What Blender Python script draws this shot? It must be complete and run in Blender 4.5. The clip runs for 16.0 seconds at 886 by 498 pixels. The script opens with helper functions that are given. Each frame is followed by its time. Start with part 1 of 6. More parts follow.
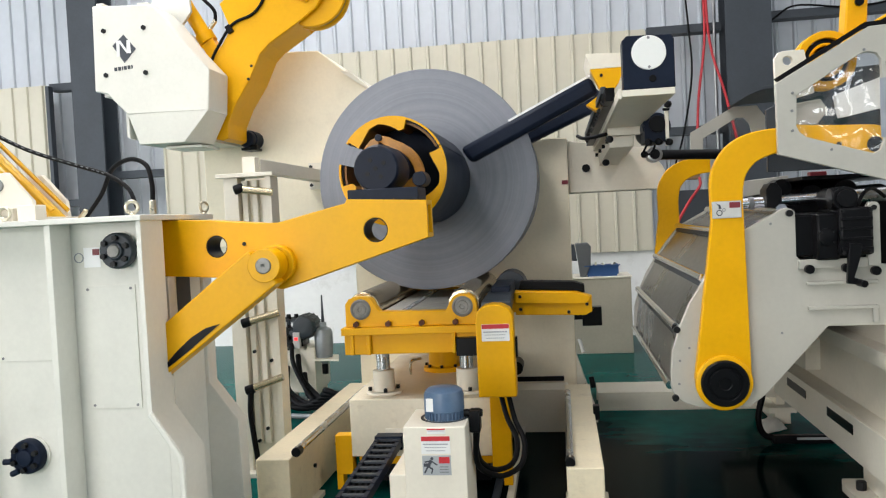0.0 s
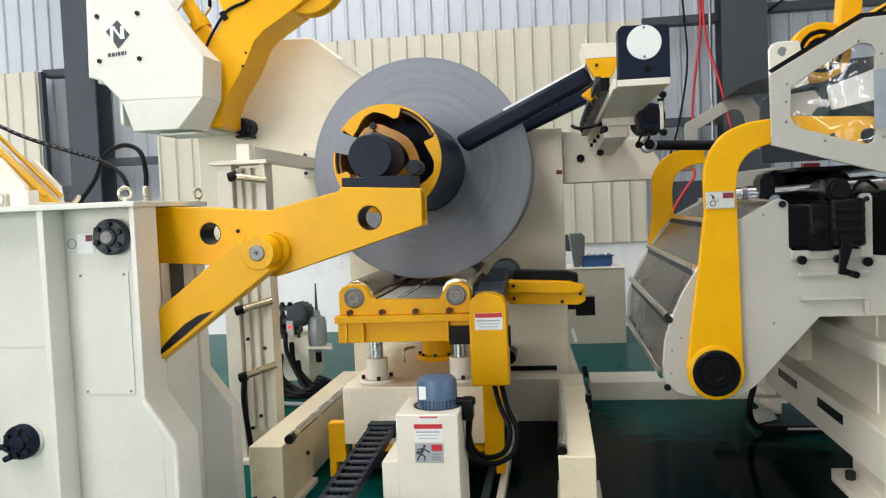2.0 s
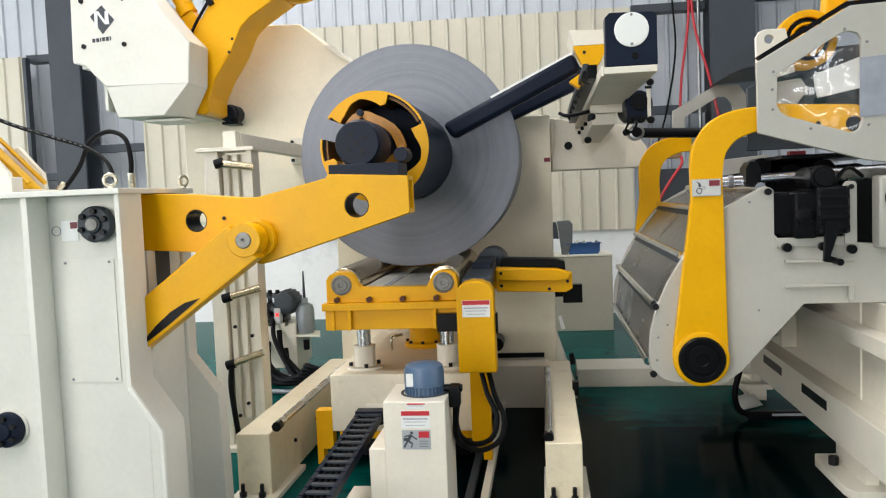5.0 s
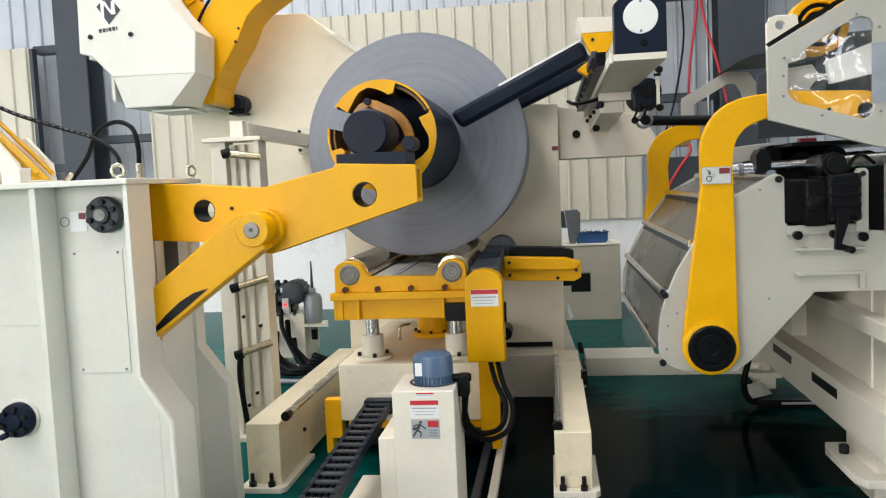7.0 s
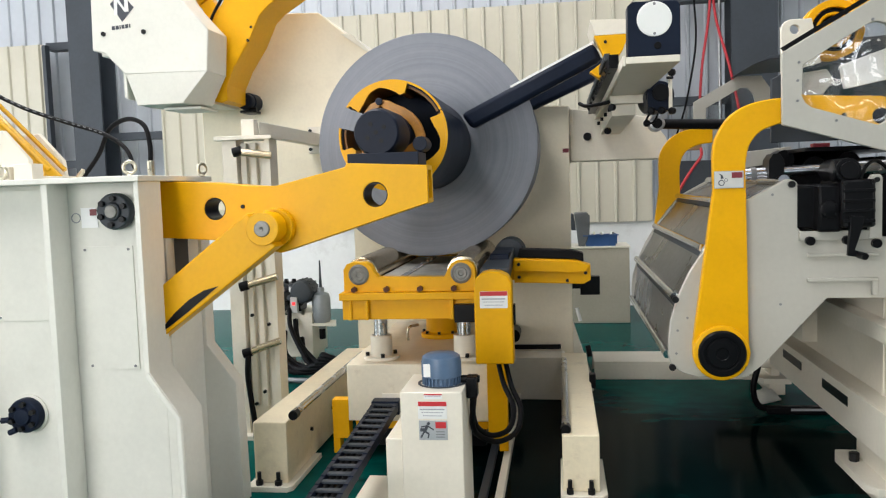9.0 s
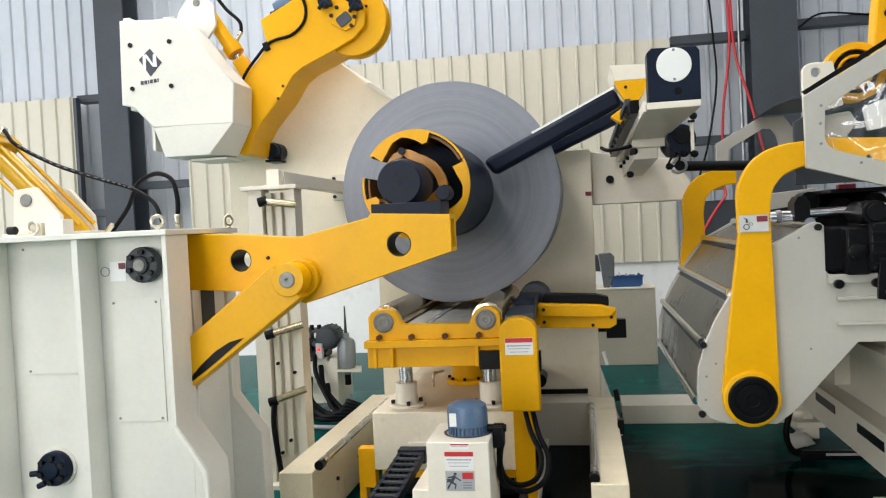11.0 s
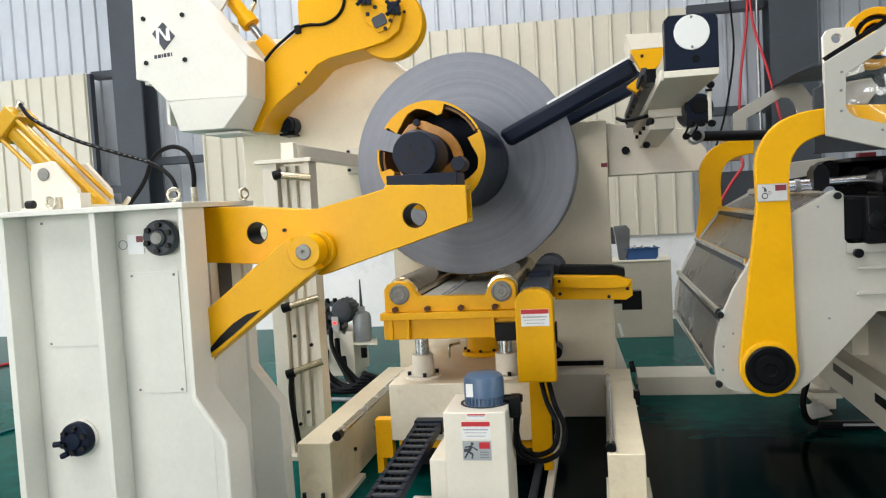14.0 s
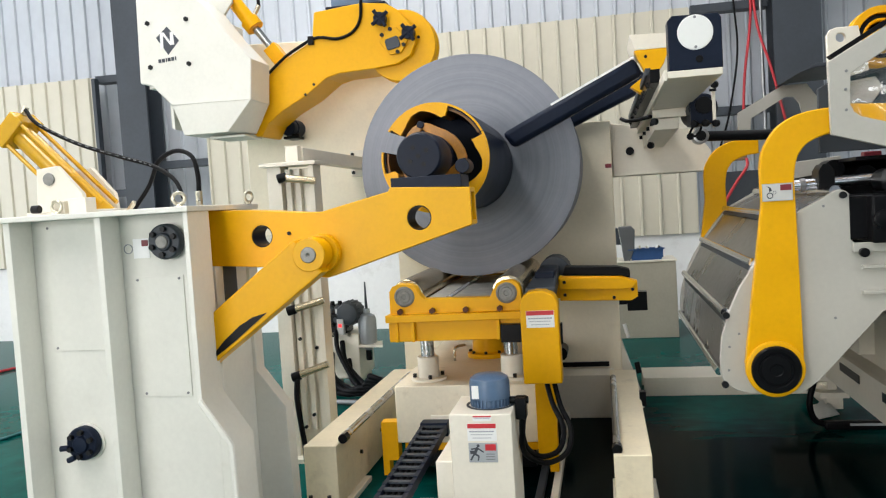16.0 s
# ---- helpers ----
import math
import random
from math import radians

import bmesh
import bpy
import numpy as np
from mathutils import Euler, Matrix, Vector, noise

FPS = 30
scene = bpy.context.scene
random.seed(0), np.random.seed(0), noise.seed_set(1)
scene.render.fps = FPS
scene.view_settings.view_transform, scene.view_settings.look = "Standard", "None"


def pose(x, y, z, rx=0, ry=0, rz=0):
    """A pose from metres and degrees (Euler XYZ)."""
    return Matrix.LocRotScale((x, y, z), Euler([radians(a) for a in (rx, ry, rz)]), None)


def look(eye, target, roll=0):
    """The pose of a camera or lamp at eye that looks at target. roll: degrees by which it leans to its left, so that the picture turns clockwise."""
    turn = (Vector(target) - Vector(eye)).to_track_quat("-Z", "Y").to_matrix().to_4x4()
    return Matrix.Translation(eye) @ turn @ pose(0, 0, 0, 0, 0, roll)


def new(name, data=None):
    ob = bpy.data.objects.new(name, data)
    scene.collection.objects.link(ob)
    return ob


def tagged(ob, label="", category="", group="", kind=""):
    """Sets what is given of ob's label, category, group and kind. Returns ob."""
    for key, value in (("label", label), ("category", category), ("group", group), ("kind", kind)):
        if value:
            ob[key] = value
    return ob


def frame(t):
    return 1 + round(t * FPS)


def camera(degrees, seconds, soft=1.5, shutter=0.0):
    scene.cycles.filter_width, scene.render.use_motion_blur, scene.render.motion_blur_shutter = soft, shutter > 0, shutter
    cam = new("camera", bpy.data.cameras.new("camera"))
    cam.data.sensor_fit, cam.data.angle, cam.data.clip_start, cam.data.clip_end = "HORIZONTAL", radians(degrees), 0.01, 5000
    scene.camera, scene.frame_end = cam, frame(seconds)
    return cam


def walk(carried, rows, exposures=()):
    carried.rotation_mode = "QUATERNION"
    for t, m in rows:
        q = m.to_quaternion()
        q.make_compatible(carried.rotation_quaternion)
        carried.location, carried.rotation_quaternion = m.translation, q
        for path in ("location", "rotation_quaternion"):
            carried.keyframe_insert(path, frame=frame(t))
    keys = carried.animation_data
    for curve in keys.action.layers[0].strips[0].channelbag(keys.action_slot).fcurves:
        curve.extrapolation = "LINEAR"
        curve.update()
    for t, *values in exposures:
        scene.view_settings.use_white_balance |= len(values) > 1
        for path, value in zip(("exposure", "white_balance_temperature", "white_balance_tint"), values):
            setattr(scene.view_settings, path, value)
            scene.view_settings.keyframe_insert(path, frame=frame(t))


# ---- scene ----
cam = camera(57.0, 16.0, soft=1.2)
PATH = [
    (0, (0.024, 0.02, 1.605), (-0.264, 1.998, 1.527), -2.8),
    (0.5, (0.019, 0.019, 1.601), (-0.254, 1.998, 1.516), -2.5),
    (1, (0.02, 0.019, 1.6), (-0.263, 1.996, 1.501), -1.9),
    (1.5, (0.022, 0.017, 1.597), (-0.259, 1.995, 1.494), -2.2),
    (2, (0.026, 0.017, 1.598), (-0.249, 1.995, 1.495), -2.4),
    (2.5, (0.027, 0.012, 1.599), (-0.251, 1.99, 1.497), -2.3),
    (3, (0.029, 0.008, 1.603), (-0.248, 1.986, 1.508), -2.2),
    (3.5, (0.035, 0.002, 1.603), (-0.222, 1.984, 1.507), -2.0),
    (4, (0.034, 0.015, 1.601), (-0.214, 1.997, 1.489), -2.3),
    (6.5, (0.031, 0.023, 1.594), (-0.222, 2.001, 1.444), -2.5),
    (7, (0.024, 0.029, 1.594), (-0.242, 2.005, 1.435), -2.6),
    (7.5, (0.025, 0.031, 1.591), (-0.239, 2.008, 1.443), -2.4),
    (8, (0.017, 0.037, 1.593), (-0.249, 2.013, 1.435), -2.3),
    (8.5, (0.011, 0.037, 1.594), (-0.265, 2.011, 1.434), -2.0),
    (9, (0.013, 0.036, 1.594), (-0.272, 2.01, 1.438), -1.9),
    (9.5, (0.02, 0.036, 1.617), (-0.277, 2.012, 1.532), -3.1),
    (9.7, (0.032, 0.03, 1.627), (-0.28, 2.005, 1.579), -3.4),
    (12, (0.007, 0.033, 1.635), (-0.349, 2.0, 1.573), -2.6),
    (12.5, (0.011, 0.029, 1.627), (-0.351, 1.996, 1.573), -2.9),
    (13, (0.002, 0.031, 1.623), (-0.359, 1.997, 1.532), -2.9),
    (13.5, (0.005, 0.031, 1.617), (-0.376, 1.991, 1.509), -2.9),
    (14, (0.006, 0.033, 1.618), (-0.37, 1.994, 1.502), -3.2),
    (14.5, (0.007, 0.034, 1.616), (-0.383, 1.992, 1.495), -3.3),
    (15, (0.014, 0.031, 1.618), (-0.377, 1.99, 1.514), -3.6),
    (15.5, (0.008, 0.031, 1.618), (-0.378, 1.991, 1.513), -3.6),
    (16, (0.006, 0.033, 1.619), (-0.381, 1.992, 1.508), -3.6),
]
walk(cam, [(t, look(eye, aim, roll)) for t, eye, aim, roll in PATH])

# ---- world and light ----
world = bpy.data.worlds.new("world")
scene.world = world
world.use_nodes = True
sky = world.node_tree.nodes.new("ShaderNodeTexSky")
sky.sky_type, sky.sun_disc = "NISHITA", False
sky.sun_elevation, sky.sun_rotation = radians(50), radians(-60)
world.node_tree.nodes["Background"].inputs["Strength"].default_value = 0.12
world.node_tree.links.new(sky.outputs[0], world.node_tree.nodes["Background"].inputs["Color"])
scene.view_settings.exposure = 0.05


def daylight(name, eye, target, width, height, watts, colour):
    lamp = bpy.data.lights.new(name, "AREA")
    lamp.shape, lamp.size, lamp.size_y, lamp.energy, lamp.color = "RECTANGLE", width, height, watts, colour
    ob = new(name, lamp)
    ob.matrix_basis = look(eye, target)
    return ob


# roof lights, the great door behind the camera and the open side of the hall
for sx, watts in ((-9.0, 430), (-3.0, 860), (3.0, 200)):
    daylight("roof_daylight", (sx, 2.5, 7.93), (sx, 2.5, 0), 2.0, 14.8, watts, (1.0, 0.98, 0.95))
daylight("door_daylight", (-6.0, -8.85, 2.3), (-5.0, 5, 2.2), 8.0, 4.6, 800, (1.0, 0.975, 0.935))
for wx in (3.5, 6.0, 8.5):
    daylight("window_daylight", (wx, -8.9, 3.9), (wx, 5, 3.5), 1.6, 1.0, 25, (0.95, 0.98, 1.0))
daylight("gate_daylight", (11.85, -2.0, 2.3), (0, 1.0, 1.6), 7.4, 4.4, 380, (1.0, 0.985, 0.95))
daylight("side_daylight", (-13.35, 3.6, 2.6), (0, 3.6, 2.0), 7.6, 5.0, 560, (0.95, 0.97, 1.0))


# ---- materials ----
def mat(name, colour, rough=0.5, metal=0.0, vary=0.12, scale=3.0, bump=0.0, bump_scale=120.0, coat=0.0, stain=None, stain_amount=0.0, gloss=0.5):
    m = bpy.data.materials.new(name)
    m.use_nodes = True
    nt = m.node_tree
    b = nt.nodes["Principled BSDF"]
    b.inputs["Metallic"].default_value = metal
    b.inputs["Coat Weight"].default_value = coat
    b.inputs["Coat Roughness"].default_value = 0.12
    b.inputs["Specular IOR Level"].default_value = gloss
    tc = nt.nodes.new("ShaderNodeTexCoord")
    big = nt.nodes.new("ShaderNodeTexNoise")
    big.inputs["Scale"].default_value, big.inputs["Detail"].default_value = scale, 5
    nt.links.new(tc.outputs["Object"], big.inputs["Vector"])
    fine = nt.nodes.new("ShaderNodeTexNoise")
    fine.inputs["Scale"].default_value, fine.inputs["Detail"].default_value = scale * 14, 3
    nt.links.new(tc.outputs["Object"], fine.inputs["Vector"])
    add = nt.nodes.new("ShaderNodeMath")
    add.operation = "ADD"
    half = nt.nodes.new("ShaderNodeMath")
    half.operation, half.inputs[1].default_value = "MULTIPLY", 0.45
    nt.links.new(fine.outputs["Fac"], half.inputs[0])
    nt.links.new(big.outputs["Fac"], add.inputs[0])
    nt.links.new(half.outputs[0], add.inputs[1])
    ramp = nt.nodes.new("ShaderNodeValToRGB")
    ramp.color_ramp.elements[0].position, ramp.color_ramp.elements[1].position = 0.5, 0.95
    ramp.color_ramp.elements[0].color = (*[c * (1 - vary) for c in colour], 1)
    ramp.color_ramp.elements[1].color = (*[min(1, c * (1 + vary * 0.6)) for c in colour], 1)
    nt.links.new(add.outputs[0], ramp.inputs[0])
    out = ramp.outputs[0]
    if stain:
        spots = nt.nodes.new("ShaderNodeTexNoise")
        spots.inputs["Scale"].default_value, spots.inputs["Detail"].default_value = scale * 2.3, 8
        spots.inputs["Roughness"].default_value = 0.7
        nt.links.new(tc.outputs["Object"], spots.inputs["Vector"])
        sr = nt.nodes.new("ShaderNodeValToRGB")
        sr.color_ramp.elements[0].position, sr.color_ramp.elements[1].position = 0.56, 0.74
        sr.color_ramp.elements[1].color = (stain_amount,) * 3 + (1,)
        nt.links.new(spots.outputs["Fac"], sr.inputs[0])
        mix = nt.nodes.new("ShaderNodeMix")
        mix.data_type = "RGBA"
        nt.links.new(sr.outputs[0], mix.inputs["Factor"])
        nt.links.new(out, mix.inputs["A"])
        mix.inputs["B"].default_value = (*stain, 1)
        out = mix.outputs["Result"]
    nt.links.new(out, b.inputs["Base Color"])
    rr = nt.nodes.new("ShaderNodeMapRange")
    rr.inputs["To Min"].default_value, rr.inputs["To Max"].default_value = max(0.03, rough - 0.08), min(1, rough + 0.1)
    nt.links.new(big.outputs["Fac"], rr.inputs["Value"])
    nt.links.new(rr.outputs[0], b.inputs["Roughness"])
    if bump:
        grain = nt.nodes.new("ShaderNodeTexNoise")
        grain.inputs["Scale"].default_value, grain.inputs["Detail"].default_value = bump_scale, 3
        nt.links.new(tc.outputs["Object"], grain.inputs["Vector"])
        bp = nt.nodes.new("ShaderNodeBump")
        bp.inputs["Strength"].default_value, bp.inputs["Distance"].default_value = bump, 0.002
        nt.links.new(grain.outputs["Fac"], bp.inputs["Height"])
        nt.links.new(bp.outputs[0], b.inputs["Normal"])
    return m


NEUTRAL = mat("off_white_machine_paint", (0.76, 0.745, 0.68), 0.38, vary=0.06, bump=0.12, bump_scale=60, stain=(0.55, 0.50, 0.40), stain_amount=0.14)
OILED = mat("oil_smudged_cream_paint", (0.79, 0.715, 0.565), 0.42, vary=0.1, bump=0.15, bump_scale=60, stain=(0.42, 0.32, 0.20), stain_amount=0.5)
# Rail cream yellowed by oil, with bounce from yellow paint in the colour.
RAILP = mat("oily_cream_yellow_bounce", (0.82, 0.72, 0.52), 0.4, vary=0.1, bump=0.15, bump_scale=60, stain=(0.42, 0.32, 0.20), stain_amount=0.4)
DECK = mat("scuffed_steel_deck", (0.56, 0.54, 0.49), 0.4, metal=0.3, vary=0.3, scale=9, stain=(0.2, 0.17, 0.12), stain_amount=0.4)
HOUSE = mat("warm_cream_machine_paint", (0.90, 0.815, 0.64), 0.42, vary=0.06, bump=0.12, bump_scale=60, stain=(0.55, 0.45, 0.32), stain_amount=0.16)
CREAM = mat("cream_machine_paint", (0.79, 0.735, 0.625), 0.40, vary=0.06, bump=0.12, bump_scale=60, stain=(0.52, 0.47, 0.36), stain_amount=0.16)
GREYCREAM = mat("pale_grey_machine_paint", (0.475, 0.455, 0.405), 0.38, vary=0.06, bump=0.12, bump_scale=60, stain=(0.45, 0.43, 0.38), stain_amount=0.14)
YELLOW = mat("orange_yellow_paint", (0.81, 0.405, 0.001), 0.34, vary=0.07, bump=0.12, bump_scale=45, stain=(0.5, 0.24, 0.004), stain_amount=0.2, gloss=0.2)
NAVY = mat("dark_navy_paint", (0.010, 0.015, 0.030), 0.36, vary=0.25, bump=0.12, bump_scale=80, gloss=0.11)
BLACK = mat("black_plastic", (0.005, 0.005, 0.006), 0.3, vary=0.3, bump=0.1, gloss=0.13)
RUBBER = mat("black_rubber", (0.004, 0.004, 0.005), 0.5, vary=0.3, bump=0.2, bump_scale=200, gloss=0.12)
STEEL = mat("bright_steel", (0.56, 0.56, 0.57), 0.25, metal=1.0, vary=0.15, scale=8)
ROLLER = mat("worn_roller_steel", (0.62, 0.52, 0.36), 0.2, metal=0.85, vary=0.3, scale=7, bump=0.1, stain=(0.2, 0.16, 0.1), stain_amount=0.5)
GUARD = mat("scuffed_guard_steel", (0.25, 0.255, 0.27), 0.27, metal=0.95, vary=0.42, scale=2.2, bump=0.03, bump_scale=9, stain=(0.2, 0.195, 0.19), stain_amount=0.5)
LINKY = mat("oily_orange_link", (0.45, 0.19, 0.02), 0.4, vary=0.3, scale=12, stain=(0.1, 0.06, 0.02), stain_amount=0.5)
# Cabinet cream darkened in the base colour for the shade it stands in.
SHADECREAM = mat("shaded_cabinet_cream", (0.44, 0.40, 0.32), 0.45, vary=0.08, bump=0.1, bump_scale=60, stain=(0.34, 0.3, 0.24), stain_amount=0.25)
CYLPAINT = mat("glossy_cylinder_yellow", (0.66, 0.36, 0.008), 0.2, vary=0.08, gloss=0.6, coat=0.4, stain=(0.4, 0.2, 0.01), stain_amount=0.2)
GREYLID = mat("grey_lid_plastic", (0.11, 0.115, 0.12), 0.5, vary=0.12)
CHROME = mat("polished_guard_bar", (0.58, 0.58, 0.60), 0.14, metal=1.0, vary=0.06, scale=3)
SHAFT = mat("ground_steel_shaft", (0.66, 0.665, 0.68), 0.22, metal=0.45, vary=0.12, scale=9)
BRIGHT = mat("label_and_highlight_white", (0.93, 0.93, 0.93), 0.35, vary=0.02)
PALE = mat("pale_grey_label", (0.60, 0.59, 0.56), 0.4, vary=0.08)
GALV = mat("galvanised_sheet", (0.40, 0.40, 0.405), 0.32, metal=0.95, vary=0.3, scale=6, bump=0.15, bump_scale=30, stain=(0.24, 0.24, 0.25), stain_amount=0.4)
BOLT = mat("black_oxide_bolt", (0.012, 0.012, 0.013), 0.45, metal=0.6, vary=0.3)
TURNED = mat("turned_steel", (0.23, 0.225, 0.21), 0.45, metal=0.4, vary=0.3, scale=30)
ZINC = mat("zinc_plated", (0.62, 0.58, 0.46), 0.28, metal=1.0, vary=0.15, scale=10)
BLUE = mat("motor_blue_paint", (0.075, 0.13, 0.22), 0.4, vary=0.15, bump=0.2, coat=0.1)
DKBLUE = mat("tool_box_blue", (0.02, 0.07, 0.2), 0.45, vary=0.15)
WHITE = mat("white_label", (0.82, 0.82, 0.80), 0.45, vary=0.04)
RED = mat("red_label", (0.55, 0.02, 0.03), 0.45, vary=0.08)
MAROON = mat("maroon_label", (0.2, 0.02, 0.03), 0.45, vary=0.08)
INK = mat("grey_print", (0.22, 0.22, 0.23), 0.6, vary=0.1)
FAINT = mat("pale_print", (0.36, 0.36, 0.40), 0.6, vary=0.1)
SILVERLAB = mat("silver_label", (0.42, 0.44, 0.46), 0.4, metal=0.3, vary=0.08)
LOGOINK = mat("slate_print", (0.05, 0.055, 0.07), 0.5, vary=0.1)
PLASTER = mat("white_plaster", (0.76, 0.755, 0.745), 0.85, vary=0.06, scale=1.2, bump=0.35, bump_scale=25, stain=(0.5, 0.48, 0.45), stain_amount=0.5)
LINER = mat("cream_liner_sheet", (0.57, 0.53, 0.43), 0.32, vary=0.05, scale=1.0, bump=0.05, stain=(0.5, 0.47, 0.4), stain_amount=0.12)
OUTER = mat("pale_blue_grey_wall_sheet", (0.50, 0.53, 0.58), 0.45, vary=0.06, scale=0.8, stain=(0.45, 0.47, 0.5), stain_amount=0.2)
COLUMN = mat("dark_grey_structural_paint", (0.034, 0.042, 0.054), 0.5, vary=0.2, scale=2, bump=0.1)
ROOF = mat("grey_roof_sheet", (0.42, 0.44, 0.46), 0.6, vary=0.1, scale=0.6)
CABLE_RED = mat("red_cable", (0.45, 0.02, 0.03), 0.5, vary=0.1)
# Yellow paint darkened to brown for the shade inside mandrel and arm end.
BROWNY = mat("shaded_oily_yellow", (0.26, 0.11, 0.01), 0.45, vary=0.3, scale=9, stain=(0.06, 0.04, 0.02), stain_amount=0.6)
FLOORM = mat("green_epoxy_floor", (0.001, 0.075, 0.066), 0.12, vary=0.45, scale=0.5, bump=0.03, bump_scale=7, stain=(0.001, 0.008, 0.008), stain_amount=0.85, gloss=0.012)


def shade_patch(m, middle, reach, colour):
    """A dark patch of shade painted into the floor colour, ragged at its edge."""
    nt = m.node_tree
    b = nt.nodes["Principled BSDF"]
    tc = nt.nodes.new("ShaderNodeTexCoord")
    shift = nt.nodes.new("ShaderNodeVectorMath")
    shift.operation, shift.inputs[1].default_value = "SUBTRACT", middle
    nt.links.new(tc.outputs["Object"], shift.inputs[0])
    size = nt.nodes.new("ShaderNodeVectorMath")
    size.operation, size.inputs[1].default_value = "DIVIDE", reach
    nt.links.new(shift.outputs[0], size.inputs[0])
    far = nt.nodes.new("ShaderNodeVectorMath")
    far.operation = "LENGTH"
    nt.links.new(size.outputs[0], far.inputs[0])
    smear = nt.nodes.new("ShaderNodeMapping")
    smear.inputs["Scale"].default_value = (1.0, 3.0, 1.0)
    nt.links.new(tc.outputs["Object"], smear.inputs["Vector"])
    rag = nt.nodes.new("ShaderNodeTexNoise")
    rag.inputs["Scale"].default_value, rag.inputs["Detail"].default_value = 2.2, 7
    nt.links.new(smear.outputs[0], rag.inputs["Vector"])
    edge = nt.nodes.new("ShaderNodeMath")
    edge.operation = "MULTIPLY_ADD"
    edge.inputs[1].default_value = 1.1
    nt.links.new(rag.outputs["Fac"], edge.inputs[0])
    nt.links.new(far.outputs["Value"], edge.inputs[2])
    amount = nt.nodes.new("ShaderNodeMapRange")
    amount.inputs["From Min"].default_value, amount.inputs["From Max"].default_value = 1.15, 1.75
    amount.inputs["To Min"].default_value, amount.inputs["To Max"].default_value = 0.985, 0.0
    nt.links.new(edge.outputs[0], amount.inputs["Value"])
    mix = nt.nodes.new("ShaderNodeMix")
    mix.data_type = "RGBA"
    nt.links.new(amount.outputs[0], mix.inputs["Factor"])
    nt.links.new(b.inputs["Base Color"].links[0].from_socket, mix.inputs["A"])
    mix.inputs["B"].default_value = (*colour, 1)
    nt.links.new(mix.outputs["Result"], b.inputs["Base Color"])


# Shade round the car and straightener, painted into the floor colour.
shade_patch(FLOORM, (0.75, 4.70, 0.0), (1.75, 1.05, 10.0), (0.0006, 0.0055, 0.006))
shade_patch(FLOORM, (-0.15, 4.95, 0.0), (0.75, 1.75, 10.0), (0.0006, 0.004, 0.0045))
FLOORM.node_tree.nodes["Principled BSDF"].inputs["Specular Tint"].default_value = (0.25, 0.8, 0.75, 1)
ACCUM = mat("grey_hammer_paint", (0.30, 0.32, 0.34), 0.35, metal=0.3, vary=0.12, bump=0.3, bump_scale=90)
TAPE = mat("grey_tape", (0.33, 0.35, 0.40), 0.4, vary=0.15, scale=12, bump=0.4, bump_scale=40)
BROWNBOX = mat("brown_board", (0.26, 0.15, 0.07), 0.7, vary=0.15)


def coil_material():
    m = mat("rolled_steel_edge", (0.245, 0.254, 0.292), 0.5, metal=0.25, vary=0.08, scale=2.5)
    nt = m.node_tree
    b = nt.nodes["Principled BSDF"]
    tc = nt.nodes.new("ShaderNodeTexCoord")
    flat = nt.nodes.new("ShaderNodeVectorMath")
    flat.operation, flat.inputs[1].default_value = "MULTIPLY", (1, 0, 1)
    nt.links.new(tc.outputs["Object"], flat.inputs[0])
    far = nt.nodes.new("ShaderNodeVectorMath")
    far.operation = "LENGTH"
    nt.links.new(flat.outputs[0], far.inputs[0])
    wave = nt.nodes.new("ShaderNodeTexNoise")
    wave.noise_dimensions = "1D"
    wave.inputs["Scale"].default_value, wave.inputs["Detail"].default_value, wave.inputs["Roughness"].default_value = 16, 6, 0.72
    nt.links.new(far.outputs["Value"], wave.inputs["W"])
    bands = nt.nodes.new("ShaderNodeValToRGB")
    bands.color_ramp.elements[0].position, bands.color_ramp.elements[1].position = 0.36, 0.62
    bands.color_ramp.elements[0].color = (0.5, 0.5, 0.52, 1)
    nt.links.new(wave.outputs["Fac"], bands.inputs[0])
    old = b.inputs["Base Color"].links[0].from_socket
    mix = nt.nodes.new("ShaderNodeMix")
    mix.data_type, mix.blend_type = "RGBA", "MULTIPLY"
    mix.inputs["Factor"].default_value = 0.3
    nt.links.new(old, mix.inputs["A"])
    nt.links.new(bands.outputs[0], mix.inputs["B"])
    nt.links.new(mix.outputs["Result"], b.inputs["Base Color"])
    bp = nt.nodes.new("ShaderNodeBump")
    bp.inputs["Strength"].default_value, bp.inputs["Distance"].default_value = 0.06, 0.002
    nt.links.new(wave.outputs["Fac"], bp.inputs["Height"])
    nt.links.new(bp.outputs[0], b.inputs["Normal"])
    return m


COIL = coil_material()


def clear_material(name, wavy, ior=1.45, scale=5):
    m = bpy.data.materials.new(name)
    m.use_nodes = True
    b = m.node_tree.nodes["Principled BSDF"]
    b.inputs["Base Color"].default_value = (0.93, 0.95, 0.96, 1)
    b.inputs["Roughness"].default_value = 0.03
    b.inputs["Transmission Weight"].default_value = 1.0
    b.inputs["IOR"].default_value = ior
    tc = m.node_tree.nodes.new("ShaderNodeTexCoord")
    n = m.node_tree.nodes.new("ShaderNodeTexNoise")
    n.inputs["Scale"].default_value, n.inputs["Detail"].default_value = scale, 0.6
    bp = m.node_tree.nodes.new("ShaderNodeBump")
    bp.inputs["Strength"].default_value, bp.inputs["Distance"].default_value = wavy, 0.05
    m.node_tree.links.new(tc.outputs["Object"], n.inputs["Vector"])
    m.node_tree.links.new(n.outputs["Fac"], bp.inputs["Height"])
    m.node_tree.links.new(bp.outputs[0], b.inputs["Normal"])
    return m


CLEAR = clear_material("clear_film", 1.0, 1.85, 6.5)
